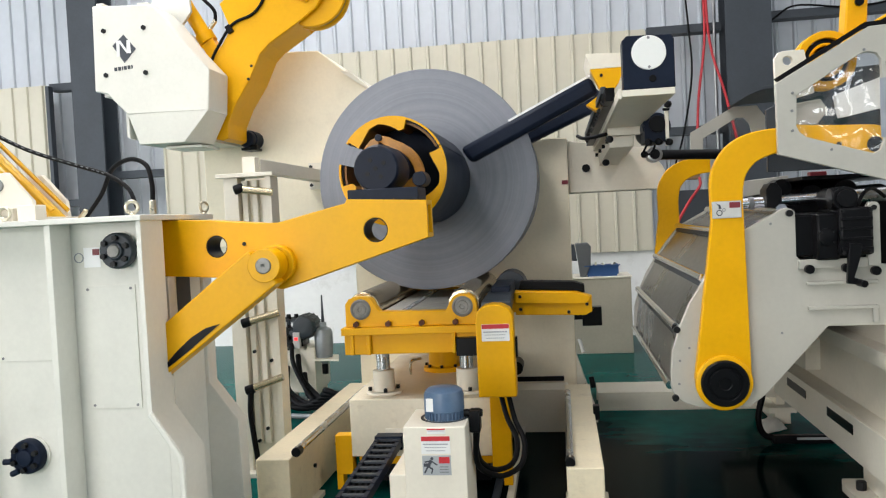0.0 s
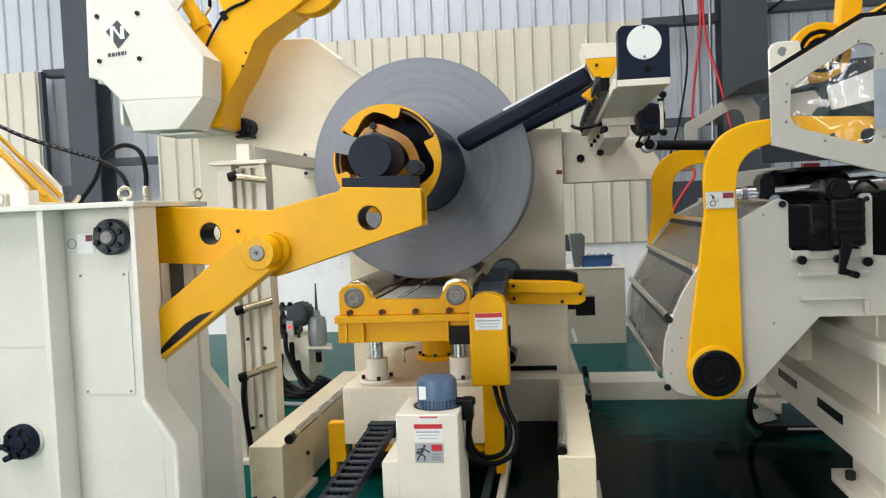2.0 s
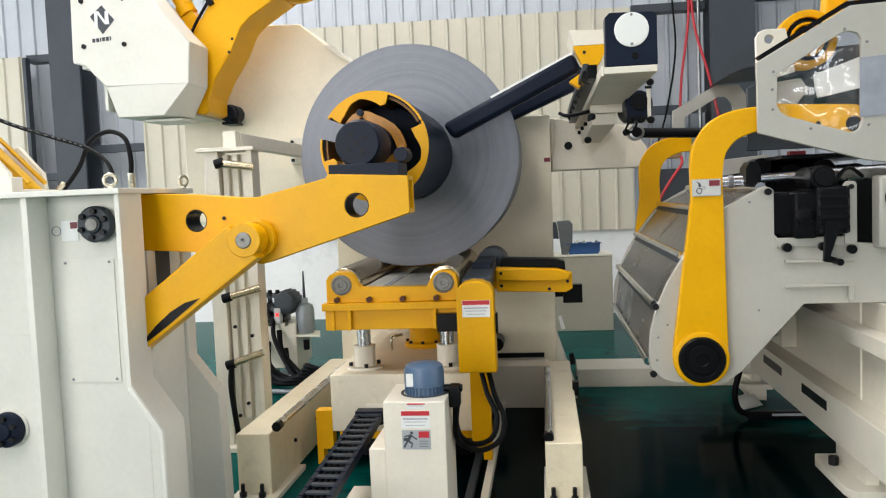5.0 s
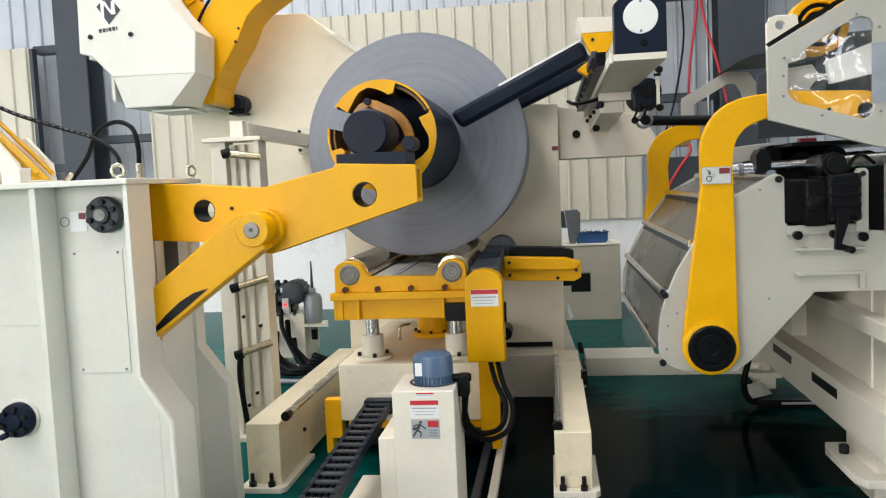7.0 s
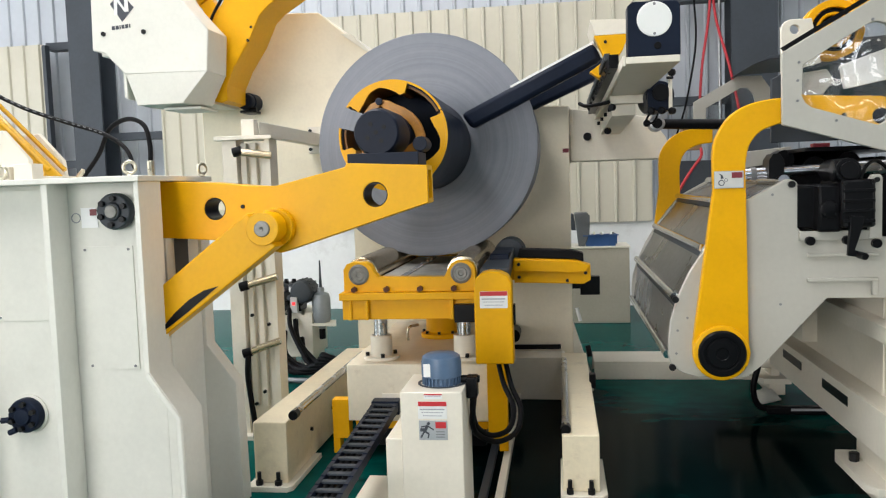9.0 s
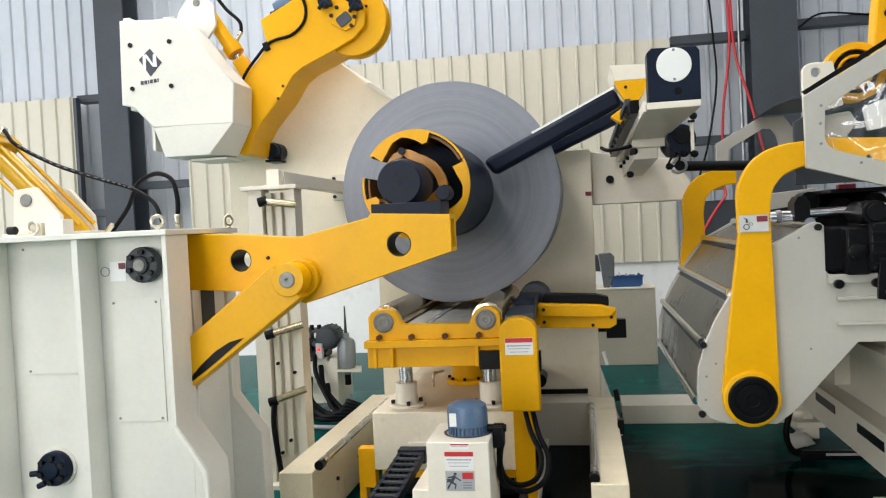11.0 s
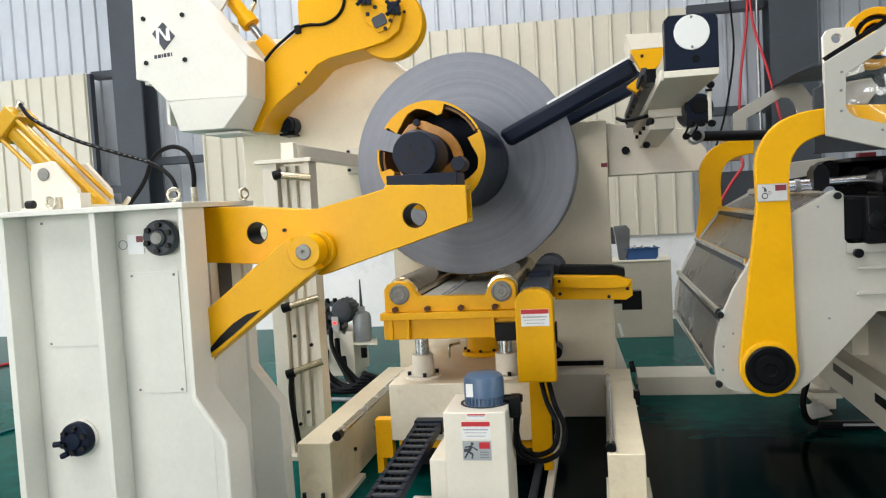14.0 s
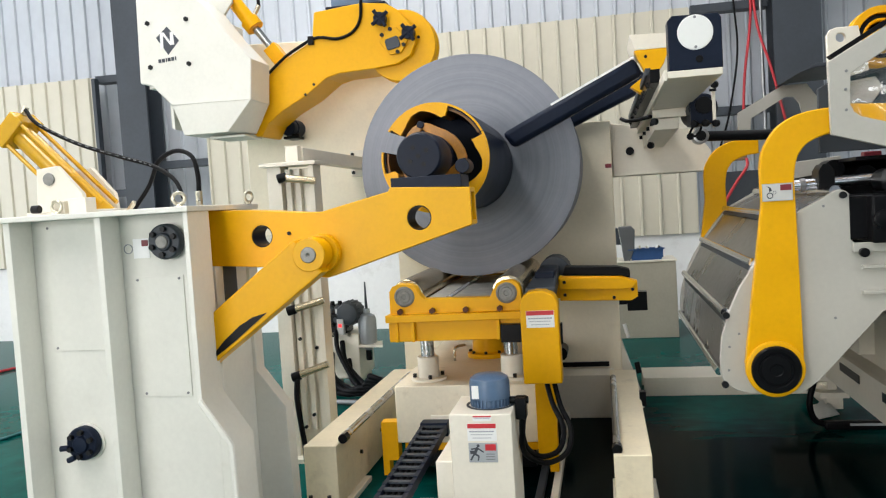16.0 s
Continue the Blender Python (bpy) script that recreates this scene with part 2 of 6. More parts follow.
CLEARFLAT = clear_material("clear_acrylic", 0.06)


def glow_material(name, colour, strength):
    m = bpy.data.materials.new(name)
    m.use_nodes = True
    b = m.node_tree.nodes["Principled BSDF"]
    b.inputs["Base Color"].default_value = (*colour, 1)
    b.inputs["Emission Color"].default_value = (*colour, 1)
    b.inputs["Emission Strength"].default_value = strength
    return m


REDLAMP = glow_material("red_indicator", (0.9, 0.03, 0.03), 1.4)

# ---- building helpers ----
ORIGIN = {}


def thing(name, at, label, category, group="", kind=""):
    """An empty at the base of a thing; its parts are built in world metres."""
    ob = new(name)
    ob.empty_display_size = 0.1
    ob.location = at
    ORIGIN[ob] = Vector(at)
    return tagged(ob, label, category, group, kind)


def part(name, bm, material, parent=None, label="", bevel=0.003, smooth=40):
    """Links a bmesh, built in world metres, as one mesh under a thing or a part."""
    base = ORIGIN.get(parent, Vector((0, 0, 0)))
    bmesh.ops.recalc_face_normals(bm, faces=bm.faces)
    bmesh.ops.translate(bm, verts=bm.verts, vec=-base)
    me = bpy.data.meshes.new(name)
    bm.to_mesh(me)
    bm.free()
    me.materials.append(material)
    me.polygons.foreach_set("use_smooth", [True] * len(me.polygons))
    me.set_sharp_from_angle(angle=radians(smooth))
    ob = new(name, me)
    if parent:
        ob.parent = parent
    ORIGIN[ob] = base
    if label:
        ob["label"] = label
    if bevel:
        mod = ob.modifiers.new("edge", "BEVEL")
        mod.width, mod.segments, mod.limit_method, mod.angle_limit = bevel, 2, "ANGLE", radians(50)
        mod.harden_normals = False
    return ob


def structure(name, bm, material, label="", bevel=0.0):
    ob = part(name, bm, material, None, label, bevel)
    ob["kind"] = "structure"
    return ob


def B():
    return bmesh.new()


def box(bm, x0, x1, y0, y1, z0, z1):
    v = [bm.verts.new((x, y, z)) for z in (z0, z1) for y in (y0, y1) for x in (x0, x1)]
    for f in ((0, 1, 3, 2), (4, 6, 7, 5), (0, 4, 5, 1), (2, 3, 7, 6), (0, 2, 6, 4), (1, 5, 7, 3)):
        bm.faces.new([v[i] for i in f])
    return bm


def boxed(*a):
    return box(B(), *a)


def prism(bm, poly, lo, hi, axis="y"):
    """A flat outline pushed along an axis: (x, z) along y, (y, z) along x, (x, y) along z."""
    def at(p, d):
        return {"y": (p[0], d, p[1]), "x": (d, p[0], p[1]), "z": (p[0], p[1], d)}[axis]
    a = [bm.verts.new(at(p, lo)) for p in poly]
    b = [bm.verts.new(at(p, hi)) for p in poly]
    bm.faces.new(a)
    bm.faces.new(b[::-1])
    n = len(poly)
    for i in range(n):
        bm.faces.new((a[i], b[i], b[(i + 1) % n], a[(i + 1) % n]))
    return bm


def taper(x0, x1, z0, z1, y0, u0, u1, w0, w1, y1):
    """A bar whose far end is set off and sized apart from its near end."""
    b = B()
    a = [b.verts.new((x, y0, z)) for x, z in ((x0, z0), (x1, z0), (x1, z1), (x0, z1))]
    c = [b.verts.new((x, y1, z)) for x, z in ((u0, w0), (u1, w0), (u1, w1), (u0, w1))]
    b.faces.new(a)
    b.faces.new(c[::-1])
    for k in range(4):
        b.faces.new((a[k], c[k], c[(k + 1) % 4], a[(k + 1) % 4]))
    return b


def plate(poly, holes, y0, y1):
    """An upright plate, outline (x, z), with openings cut through it."""
    bm = B()
    loops = [poly] + holes
    sides, edges = [], []
    for loop in loops:
        a = [bm.verts.new((p[0], y0, p[1])) for p in loop]
        edges += [bm.edges.new((a[i], a[(i + 1) % len(a)])) for i in range(len(a))]
        sides.append(a)
    bmesh.ops.triangle_fill(bm, use_beauty=True, edges=edges)
    front = list(bm.faces)
    back = {}
    for a in sides:
        for v in a:
            back[v] = bm.verts.new((v.co.x, y1, v.co.z))
    for f in front:
        bm.faces.new([back[v] for v in reversed(f.verts)])
    for a in sides:
        for i in range(len(a)):
            u, w = a[i], a[(i + 1) % len(a)]
            bm.faces.new((u, back[u], back[w], w))
    return bm


def circle(cx, cz, r, n=28):
    return [(cx + r * math.cos(2 * math.pi * i / n), cz + r * math.sin(2 * math.pi * i / n)) for i in range(n)]


def rod(bm, p0, p1, r, n=24, r1=None):
    """A round bar between two points; r1 tapers it."""
    p0, p1 = Vector(p0), Vector(p1)
    d = p1 - p0
    m = Matrix.Translation((p0 + p1) / 2) @ d.to_track_quat("Z", "Y").to_matrix().to_4x4()
    bmesh.ops.create_cone(bm, cap_ends=True, segments=n, radius1=r, radius2=r if r1 is None else r1, depth=d.length, matrix=m)
    return bm


def rodded(*a, **k):
    return rod(B(), *a, **k)


def lathe(bm, centre, profile, axis="y", n=40):
    """Turns (radius, along) pairs round an axis through the centre."""
    c = Vector(centre)
    rings = []
    for r, d in profile:
        ring = []
        for i in range(n):
            a = 2 * math.pi * i / n
            u, w = r * math.cos(a), r * math.sin(a)
            ring.append(bm.verts.new(c + Vector({"y": (u, d, w), "z": (u, w, d), "x": (d, u, w)}[axis])))
        rings.append(ring)
    for k in range(len(rings) - 1):
        for i in range(n):
            j = (i + 1) % n
            bm.faces.new((rings[k][i], rings[k][j], rings[k + 1][j], rings[k + 1][i]))
    if profile[0][0] > 1e-6 and profile[0] != profile[-1]:
        bm.faces.new(rings[0])
    if profile[0] != profile[-1]:
        bm.faces.new(rings[-1][::-1])
    return bm


def hose(bm, points, r, n=10, steps=8):
    """A bent hose: a smooth line through the points, swept by a circle."""
    P = [Vector(p) for p in points]
    P = [2 * P[0] - P[1]] + P + [2 * P[-1] - P[-2]]
    line = []
    for i in range(1, len(P) - 2):
        a, b, c, d = P[i - 1:i + 3]
        for s in range(steps):
            t = s / steps
            line.append(0.5 * (2 * b + (c - a) * t + (2 * a - 5 * b + 4 * c - d) * t * t + (3 * b - 3 * c + d - a) * t ** 3))
    line.append(P[-2])
    up = Vector((0.31, 0.2, 0.93))
    rings = []
    for i, p in enumerate(line):
        t = (line[min(i + 1, len(line) - 1)] - line[max(i - 1, 0)]).normalized()
        u = t.cross(up)
        u = u.normalized() if u.length > 0.05 else t.orthogonal().normalized()
        w = t.cross(u)
        rings.append([bm.verts.new(p + r * (math.cos(2 * math.pi * k / n) * u + math.sin(2 * math.pi * k / n) * w)) for k in range(n)])
    for i in range(len(rings) - 1):
        for k in range(n):
            j = (k + 1) % n
            bm.faces.new((rings[i][k], rings[i][j], rings[i + 1][j], rings[i + 1][k]))
    bm.faces.new(rings[0][::-1])
    bm.faces.new(rings[-1])
    return bm


def bolts(parent, places, r=0.009, depth=0.012, material=None, way=(0, -1, 0), name="bolt", n=6):
    for p in places:
        part(name, rodded(Vector(p) + Vector(way) * -0.002, Vector(p) + Vector(way) * depth, r, n=n), material or BOLT, parent, bevel=0)


def warning_label(parent, x0, x1, y, z0, z1, name="warning_label", lines=3, icon=False):
    """A white label with a red head and lines of print too small to read, on a face towards the front."""
    lab = part(name, boxed(x0, x1, y - 0.0015, y + 0.002, z0, z1), WHITE, parent, "white label with red head and fine print", bevel=0)
    w, h = x1 - x0, z1 - z0
    part("label_head", boxed(x0 + w * 0.01, x1 - w * 0.01, y - 0.003, y - 0.0012, z1 - h * 0.27, z1 - h * 0.01), RED, lab, bevel=0)
    for i in range(lines):
        z = z1 - h * (0.42 + 0.19 * i)
        inset = w * (0.07 + 0.05 * i)
        step = (w - 2 * inset) / 9
        for k in range(9):
            part("print_line", boxed(x0 + inset + step * k, x0 + inset + step * (k + (0.86 if i == 0 else 0.74)), y - 0.003, y - 0.0012, z - h * (0.075 if i == 0 else 0.045), z), FAINT, lab, bevel=0)
    return lab


def eye_bolt(at, tilt, size):
    t = thing("lifting_eye_bolt", at, "zinc-plated lifting eye bolt standing on the machine top", "eye bolt", "lifting eyes on the stand")
    x, y, z = at
    b = B()
    rod(b, (x, y, z), (x, y, z + size * 0.35), size * 0.42)
    part("collar", b, ZINC, t)
    b = B()
    c = Vector((x, y, z + size * 1.2))
    turn = Matrix.Rotation(radians(tilt), 3, "Z")
    n, k = 28, 10
    ring = [[b.verts.new(c + turn @ Vector(((size * 0.82 + size * 0.26 * math.cos(2 * math.pi * j / k)) * math.cos(2 * math.pi * i / n), size * 0.26 * math.sin(2 * math.pi * j / k), (size * 0.82 + size * 0.26 * math.cos(2 * math.pi * j / k)) * math.sin(2 * math.pi * i / n)))) for j in range(k)] for i in range(n)]
    for i in range(n):
        for j in range(k):
            b.faces.new((ring[i][j], ring[(i + 1) % n][j], ring[(i + 1) % n][(j + 1) % k], ring[i][(j + 1) % k]))
    part("ring", b, ZINC, t, bevel=0)
    return t

# ---- the hall ----
structure("floor", boxed(-14, 12, -9, 11, -0.1, 0), FLOORM, "glossy dark green epoxy factory floor")


def ribbed(x0, x1, z0, z1, y, pitch=0.228, rib=0.05, depth=0.028):
    """One ribbed wall sheet, closed by a flat back."""
    bm = B()
    x = x0
    while x < x1 - 0.06:
        e = min(x + pitch, x1)
        box(bm, x + rib, e, y, y + 0.003, z0, z1)
        prism(bm, [(x, y + 0.003), (x, y), (x + rib * 0.3, y - depth), (x + rib * 0.7, y - depth), (x + rib, y), (x + rib, y + 0.003)], z0, z1, "z")
        x += pitch
    return bm


outer = structure("wall_back", boxed(-14, 12, 10.95, 11.1, 0, 8.1), OUTER, "pale blue-grey ribbed steel outer wall")
i, x = 0, -13.9
while x < 11.5:
    part("wall_sheet", ribbed(x, x + 0.912, 1.0, 8.0, 10.92, 0.228, 0.06, 0.03), OUTER, outer, bevel=0)
    x += 0.914
structure("wall_plinth", boxed(-14, 12, 10.5, 10.93, 0, 1.06), PLASTER, "rough white plastered low wall")
liner = structure("liner_wall_left", boxed(-9.96, -6.90, 10.46, 10.48, 1.07, 3.66), LINER, "cream ribbed inner wall lining")
x = -9.96
while x < -7.2:
    part("liner_sheet", ribbed(x, min(x + 0.912, -6.89), 1.07, 3.68, 10.455), LINER, liner, bevel=0)
    x += 0.914
liner = structure("liner_wall_right", boxed(-5.24, 1.16, 10.46, 10.48, 1.07, 3.78), LINER, "cream ribbed inner wall lining")
x = -5.25
while x < 1.0:
    part("liner_sheet", ribbed(x, min(x + 0.912, 1.18), 1.065, 3.80, 10.455), LINER, liner, bevel=0)
    x += 0.914


structure("trim_liner_edge", boxed(-6.885, -6.835, 10.40, 10.50, 1.065, 3.66), COLUMN, "dark steel post at the lining edge")


def column(name, x0, x1):
    """An H section: two flanges across the hall and a web between."""
    b = boxed(x0, x1, 10.3, 10.33, 0, 8)
    box(b, x0, x1, 10.68, 10.71, 0, 8)
    box(b, (x0 + x1) / 2 - 0.01, (x0 + x1) / 2 + 0.01, 10.33, 10.68, 0, 8)
    return structure(name, b, COLUMN, "dark grey painted steel H column")


column("column_1", -6.43, -6.01)
column("column_2", 2.08, 2.61)
column("column_3", 9.0, 9.5)
for n, (x0, x1, z) in enumerate(((-6.9, -6.45, 3.66), (-6.9, -6.45, 2.05), (-6.03, -5.2, 2.40), (1.18, 2.07, 3.78), (2.62, 9.0, 3.86), (1.18, 2.07, 2.53), (2.62, 9.0, 2.53))):
    b = boxed(x0, x1, 10.52, 10.72, z - 0.05, z + 0.05)
    structure("purlin_%d" % (n + 1), b, COLUMN, "dark grey steel wall purlin")
structure("wall_left", boxed(-14.1, -13.9, -9, -0.3, 0, 8.1), OUTER, "ribbed steel side wall")
structure("wall_left_lintel", boxed(-14.1, -13.9, -0.3, 11, 5.3, 8.1), OUTER, "ribbed steel side wall over the opening")
structure("wall_right", boxed(12, 12.2, 1.9, 11, 0, 8.1), OUTER, "ribbed steel side wall")
structure("wall_right_front", boxed(12, 12.2, -9, -5.9, 0, 8.1), OUTER, "ribbed steel side wall")
structure("wall_right_lintel", boxed(12, 12.2, -5.9, 1.9, 4.7, 8.1), OUTER, "ribbed steel side wall over the gate")
structure("wall_front_left", boxed(-14, -10.1, -9.2, -9, 0, 8.1), OUTER, "ribbed steel end wall")
structure("wall_front_right", boxed(-1.9, 12, -9.2, -9, 0, 3.35), OUTER, "ribbed steel end wall")
structure("wall_front_upper", boxed(-1.9, 12, -9.2, -9, 4.45, 8.1), OUTER, "ribbed steel end wall over the windows")
for n, (x0, x1) in enumerate(((-1.9, 2.65), (4.35, 5.15), (6.85, 7.65), (9.35, 12))):
    structure("wall_front_pier_%d" % (n + 1), boxed(x0, x1, -9.2, -9, 3.35, 4.45), OUTER, "ribbed steel wall between windows")
structure("wall_front_lintel", boxed(-10.1, -1.9, -9.2, -9, 5.3, 8.1), OUTER, "ribbed steel end wall over the door")
b = B()
for x0, x1 in ((-14, -10.05), (-7.95, -4.05), (-1.95, 1.95), (4.05, 12)):
    box(b, x0, x1, -9, 11, 8.0, 8.12)
for x0, x1 in ((-10.05, -7.95), (-4.05, -1.95), (1.95, 4.05)):
    box(b, x0, x1, -9, -5.0, 8.0, 8.12)
    box(b, x0, x1, 10.0, 11, 8.0, 8.12)
structure("ceiling", b, ROOF, "grey steel roof with daylight strips")

# cables that hang on the far wall
for n, (pts, r, m, nm, lab) in enumerate((
        (((1.84, 10.505, 4.6), (1.87, 10.505, 3.7), (1.77, 10.505, 2.9), (1.73, 10.505, 2.2)), 0.016, CABLE_RED, "red_cable", "red cable hanging down the wall"),
        (((1.88, 10.475, 4.6), (1.92, 10.475, 3.6), (2.05, 10.28, 2.9), (2.24, 10.28, 2.0)), 0.016, CABLE_RED, "red_cable", "red cable hanging down the wall"),
        (((1.62, 10.505, 4.6), (1.68, 10.505, 3.8), (1.70, 10.505, 3.2), (1.58, 10.505, 2.5), (1.46, 10.505, 2.1)), 0.012, RUBBER, "black_cable", "thin black cable hanging down the wall"),
        (((1.99, 10.505, 4.6), (1.98, 10.505, 3.2), (1.99, 10.505, 2.0)), 0.02, GALV, "conduit", "grey conduit on the wall"),
        (((2.66, 10.505, 3.8), (2.95, 10.505, 3.95), (3.6, 10.505, 3.88), (4.2, 10.505, 3.95)), 0.012, RUBBER, "black_cable", "thin black cable looped along the wall"))):
    c = part(nm, hose(B(), pts, r), m, None, bevel=0)
    tagged(c, lab, "cable")

# ---- the stand of the support arm ----
stand = thing("arm_stand", (-2.165, 3.6, 0), "cream-painted welded steel stand of the outboard support arm", "machine stand")
part("panel", boxed(-2.672, -1.765, 3.45, 3.47, 0, 1.654), NEUTRAL, stand)
part("side_wall", boxed(-1.812, -1.792, 3.583, 3.918, 0.0, 1.39), NEUTRAL, stand)
part("front_wall_strip", boxed(-1.812, -1.792, 3.472, 3.58, 0.0, 0.93), NEUTRAL, stand)
# Dark sheet on the wall draws the shade of its opening.
part("wall_opening", boxed(-1.7915, -1.7895, 3.66, 3.80, 1.20, 1.385), COLUMN, stand, "dark opening in the side wall", bevel=0)
part("rib", boxed(-2.675, -2.642, 3.3, 3.45, 0, 1.654), NEUTRAL, stand)
part("rib", boxed(-2.212, -2.182, 3.3, 3.45, 0, 1.654), NEUTRAL, stand)


def bent_side(y0, y1, t=0.022):
    """The bent outer sheet: upright, sloping out below, upright to the floor."""
    out = [(-1.760, 1.654), (-1.760, 0.829), (-1.623, 0.629), (-1.613, 0)]
    inn = [(x - t, z) for x, z in out]
    return prism(B(), out + inn[::-1], y0, y1)


part("side_plate", bent_side(3.3, 3.5), NEUTRAL, stand)
part("lower_panel", prism(B(), [(-1.7645, 0.80), (-1.64, 0.63), (-1.625, 0), (-1.7645, 0)], 3.45, 3.47), NEUTRAL, stand, bevel=0)
part("rear_plate", prism(B(), [(-2.62, 0), (-2.62, 1.652), (-1.775, 1.652), (-1.775, 0.825), (-1.632, 0.632), (-1.62, 0)], 3.92, 4.02), NEUTRAL, stand, bevel=0.004)
lip = [(-1.760, 0.829), (-1.623, 0.629), (-1.613, 0)]
part("edge_lip", prism(B(), lip + [(-1.637, 0), (-1.646, 0.622), (-1.775, 0.809)], 3.284, 3.2995), NEUTRAL, stand, bevel=0.006)
part("top_plate", boxed(-2.688, -1.750, 3.285, 4.03, 1.654, 1.679), NEUTRAL, stand)
part("left_plate", boxed(-2.668, -2.645, 3.47, 3.92, 0, 1.654), NEUTRAL, stand)
part("inner_housing", boxed(-2.265, -1.795, 3.80, 3.92, 0.954, 1.394), GREYCREAM, stand)
for x0, x1, z0, z1 in ((-2.131, -1.882, 0.810, 1.370), (-2.574, -2.240, 1.035, 1.634)):
    cover = part("cover_plate", boxed(x0, x1, 3.444, 3.45, z0, z1), NEUTRAL, stand, bevel=0.001)
    bolts(cover, [(x, 3.444, z) for x in (x0 + 0.02, x1 - 0.02) for z in (z0 + 0.015, z1 - 0.015)], 0.006, 0.004, INK, name="screw", n=10)
for cx, cz, R in ((-1.936, 1.526, 0.081), (-2.442, 0.60, 0.080)):
    if cz < 1:
        part("bearing_flange", lathe(B(), (cx, 3.45, cz), [(R * 1.15, 0.0), (R * 1.15, -0.012)]), NEUTRAL, stand)
    hub = part("bearing_cover", lathe(B(), (cx, 3.44, cz), [(R, 0), (R, -0.035), (R * 0.93, -0.045), (R * 0.5, -0.045), (R * 0.46, -0.06), (R * 0.1, -0.062)]), COLUMN if cz > 1 else NAVY, stand, "black bolted bearing cover")
    bolts(hub, [(cx + R * 0.72 * math.cos(a), 3.395, cz + R * 0.72 * math.sin(a)) for a in [k * math.pi / 3 + 0.4 for k in range(6)]], 0.013, 0.02)
    if cz > 1:
        part("shaft_end", lathe(B(), (cx, 3.385, cz), [(0.030, 0), (0.030, -0.010), (0.026, -0.013), (0.004, -0.011)]), TURNED, hub, "bright turned shaft end", smooth=18)
part("drain_plug", rodded((-2.506, 3.39, 0.585), (-2.546, 3.385, 0.582), 0.014, n=12), NAVY, stand)
part("drain_plug", rodded((-2.476, 3.39, 0.54), (-2.511, 3.385, 0.525), 0.014, n=12), NAVY, stand)
lab = part("rating_label", boxed(-2.121, -2.041, 3.446, 3.449, 1.455, 1.545), BRIGHT, stand, "white and maroon label", bevel=0)
part("label_patch", boxed(-2.076, -2.044, 3.443, 3.4465, 1.51, 1.538), MAROON, lab, bevel=0)
sign = part("prohibition_sign", plate(circle(-2.147, 1.50, 0.023), [circle(-2.147, 1.50, 0.019)], 3.4465, 3.449), ACCUM, stand, "faint round prohibition sign", bevel=0)

# on the stand: cylinder bracket, hydraulic cylinder, hoses, lifting eyes
br = thing("cylinder_bracket", (-2.465, 3.55, 1.679), "cream steel trunnion bracket bolted on the stand top", "bracket")
prof = [(-2.620, 1.679), (-2.605, 1.899), (-2.495, 1.909), (-2.375, 1.774), (-2.365, 1.679)]
part("cheek", prism(B(), prof, 3.47, 3.5), CREAM, br)
part("cheek", prism(B(), prof, 3.73, 3.76), CREAM, br)
part("base", boxed(-2.64, -2.30, 3.42, 3.80, 1.679, 1.695), CREAM, br)
part("block", boxed(-2.465, -2.395, 3.36, 3.44, 1.679, 1.739), CREAM, br)
part("block", boxed(-2.375, -2.285, 3.36, 3.44, 1.679, 1.749), CREAM, br)
part("pivot_pin", lathe(B(), (-2.540, 3.47, 1.849), [(0.03, 0), (0.03, -0.008), (0.012, -0.010), (0.004, -0.01)]), TURNED, br, smooth=18)
for x in (-2.545, -2.425, -2.305):
    part("bolt", rodded((x - 0.03, 3.38, 1.709), (x + 0.01, 3.38, 1.709), 0.019, n=14), BOLT, br)
cyl = thing("hydraulic_cylinder", (-2.465, 3.62, 1.824), "yellow hydraulic cylinder leaning on the stand", "hydraulic cylinder")
d = Vector((0.62, 0, -0.625)).normalized()
p = Vector((-2.815, 3.62, 2.122))
part("barrel", rodded(p, p + d * 0.70, 0.056, n=32), CYLPAINT, cyl)
side = d.cross(Vector((0, 1, 0)))
b = B()
q = p + d * 0.02
cap = [q + d * a + Vector((0, 1, 0)) * s * 0.085 + side * u * 0.085 for a in (-0.04, 0.04) for s in (-1, 1) for u in (-1, 1)]
v = [b.verts.new(c) for c in cap]
for f in ((0, 1, 3, 2), (4, 6, 7, 5), (0, 4, 5, 1), (2, 3, 7, 6), (0, 2, 6, 4), (1, 5, 7, 3)):
    b.faces.new([v[k] for k in f])
part("end_cap", b, CYLPAINT, cyl, bevel=0.006)
for s in (-1, 1):
    for u in (-1, 1):
        o = Vector((0, 1, 0)) * s * 0.062 + side * u * 0.062
        part("tie_rod", rodded(p + o, p + d * 0.62 + o, 0.011, n=12), CYLPAINT, cyl, bevel=0)
part("port", rodded(p + d * 0.03 - side * 0.02 + Vector((0.02, 0, 0.07)), p + d * 0.03 + Vector((0.05, 0, 0.12)), 0.018, n=14), ZINC, cyl)
h = part("hydraulic_hose", hose(B(), [(-2.735, 3.6, 2.205), (-2.655, 3.58, 2.124), (-2.435, 3.55, 2.014), (-2.185, 3.52, 1.929), (-2.015, 3.5, 1.874), (-1.905, 3.48, 1.804), (-1.850, 3.45, 1.714)], 0.0095), RUBBER, None, bevel=0)
run = [Vector(v) for v in ((-2.655, 3.58, 2.124), (-2.545, 3.565, 2.068), (-2.435, 3.55, 2.014), (-2.31, 3.535, 1.969), (-2.185, 3.52, 1.929), (-2.095, 3.51, 1.902), (-2.015, 3.5, 1.874))]
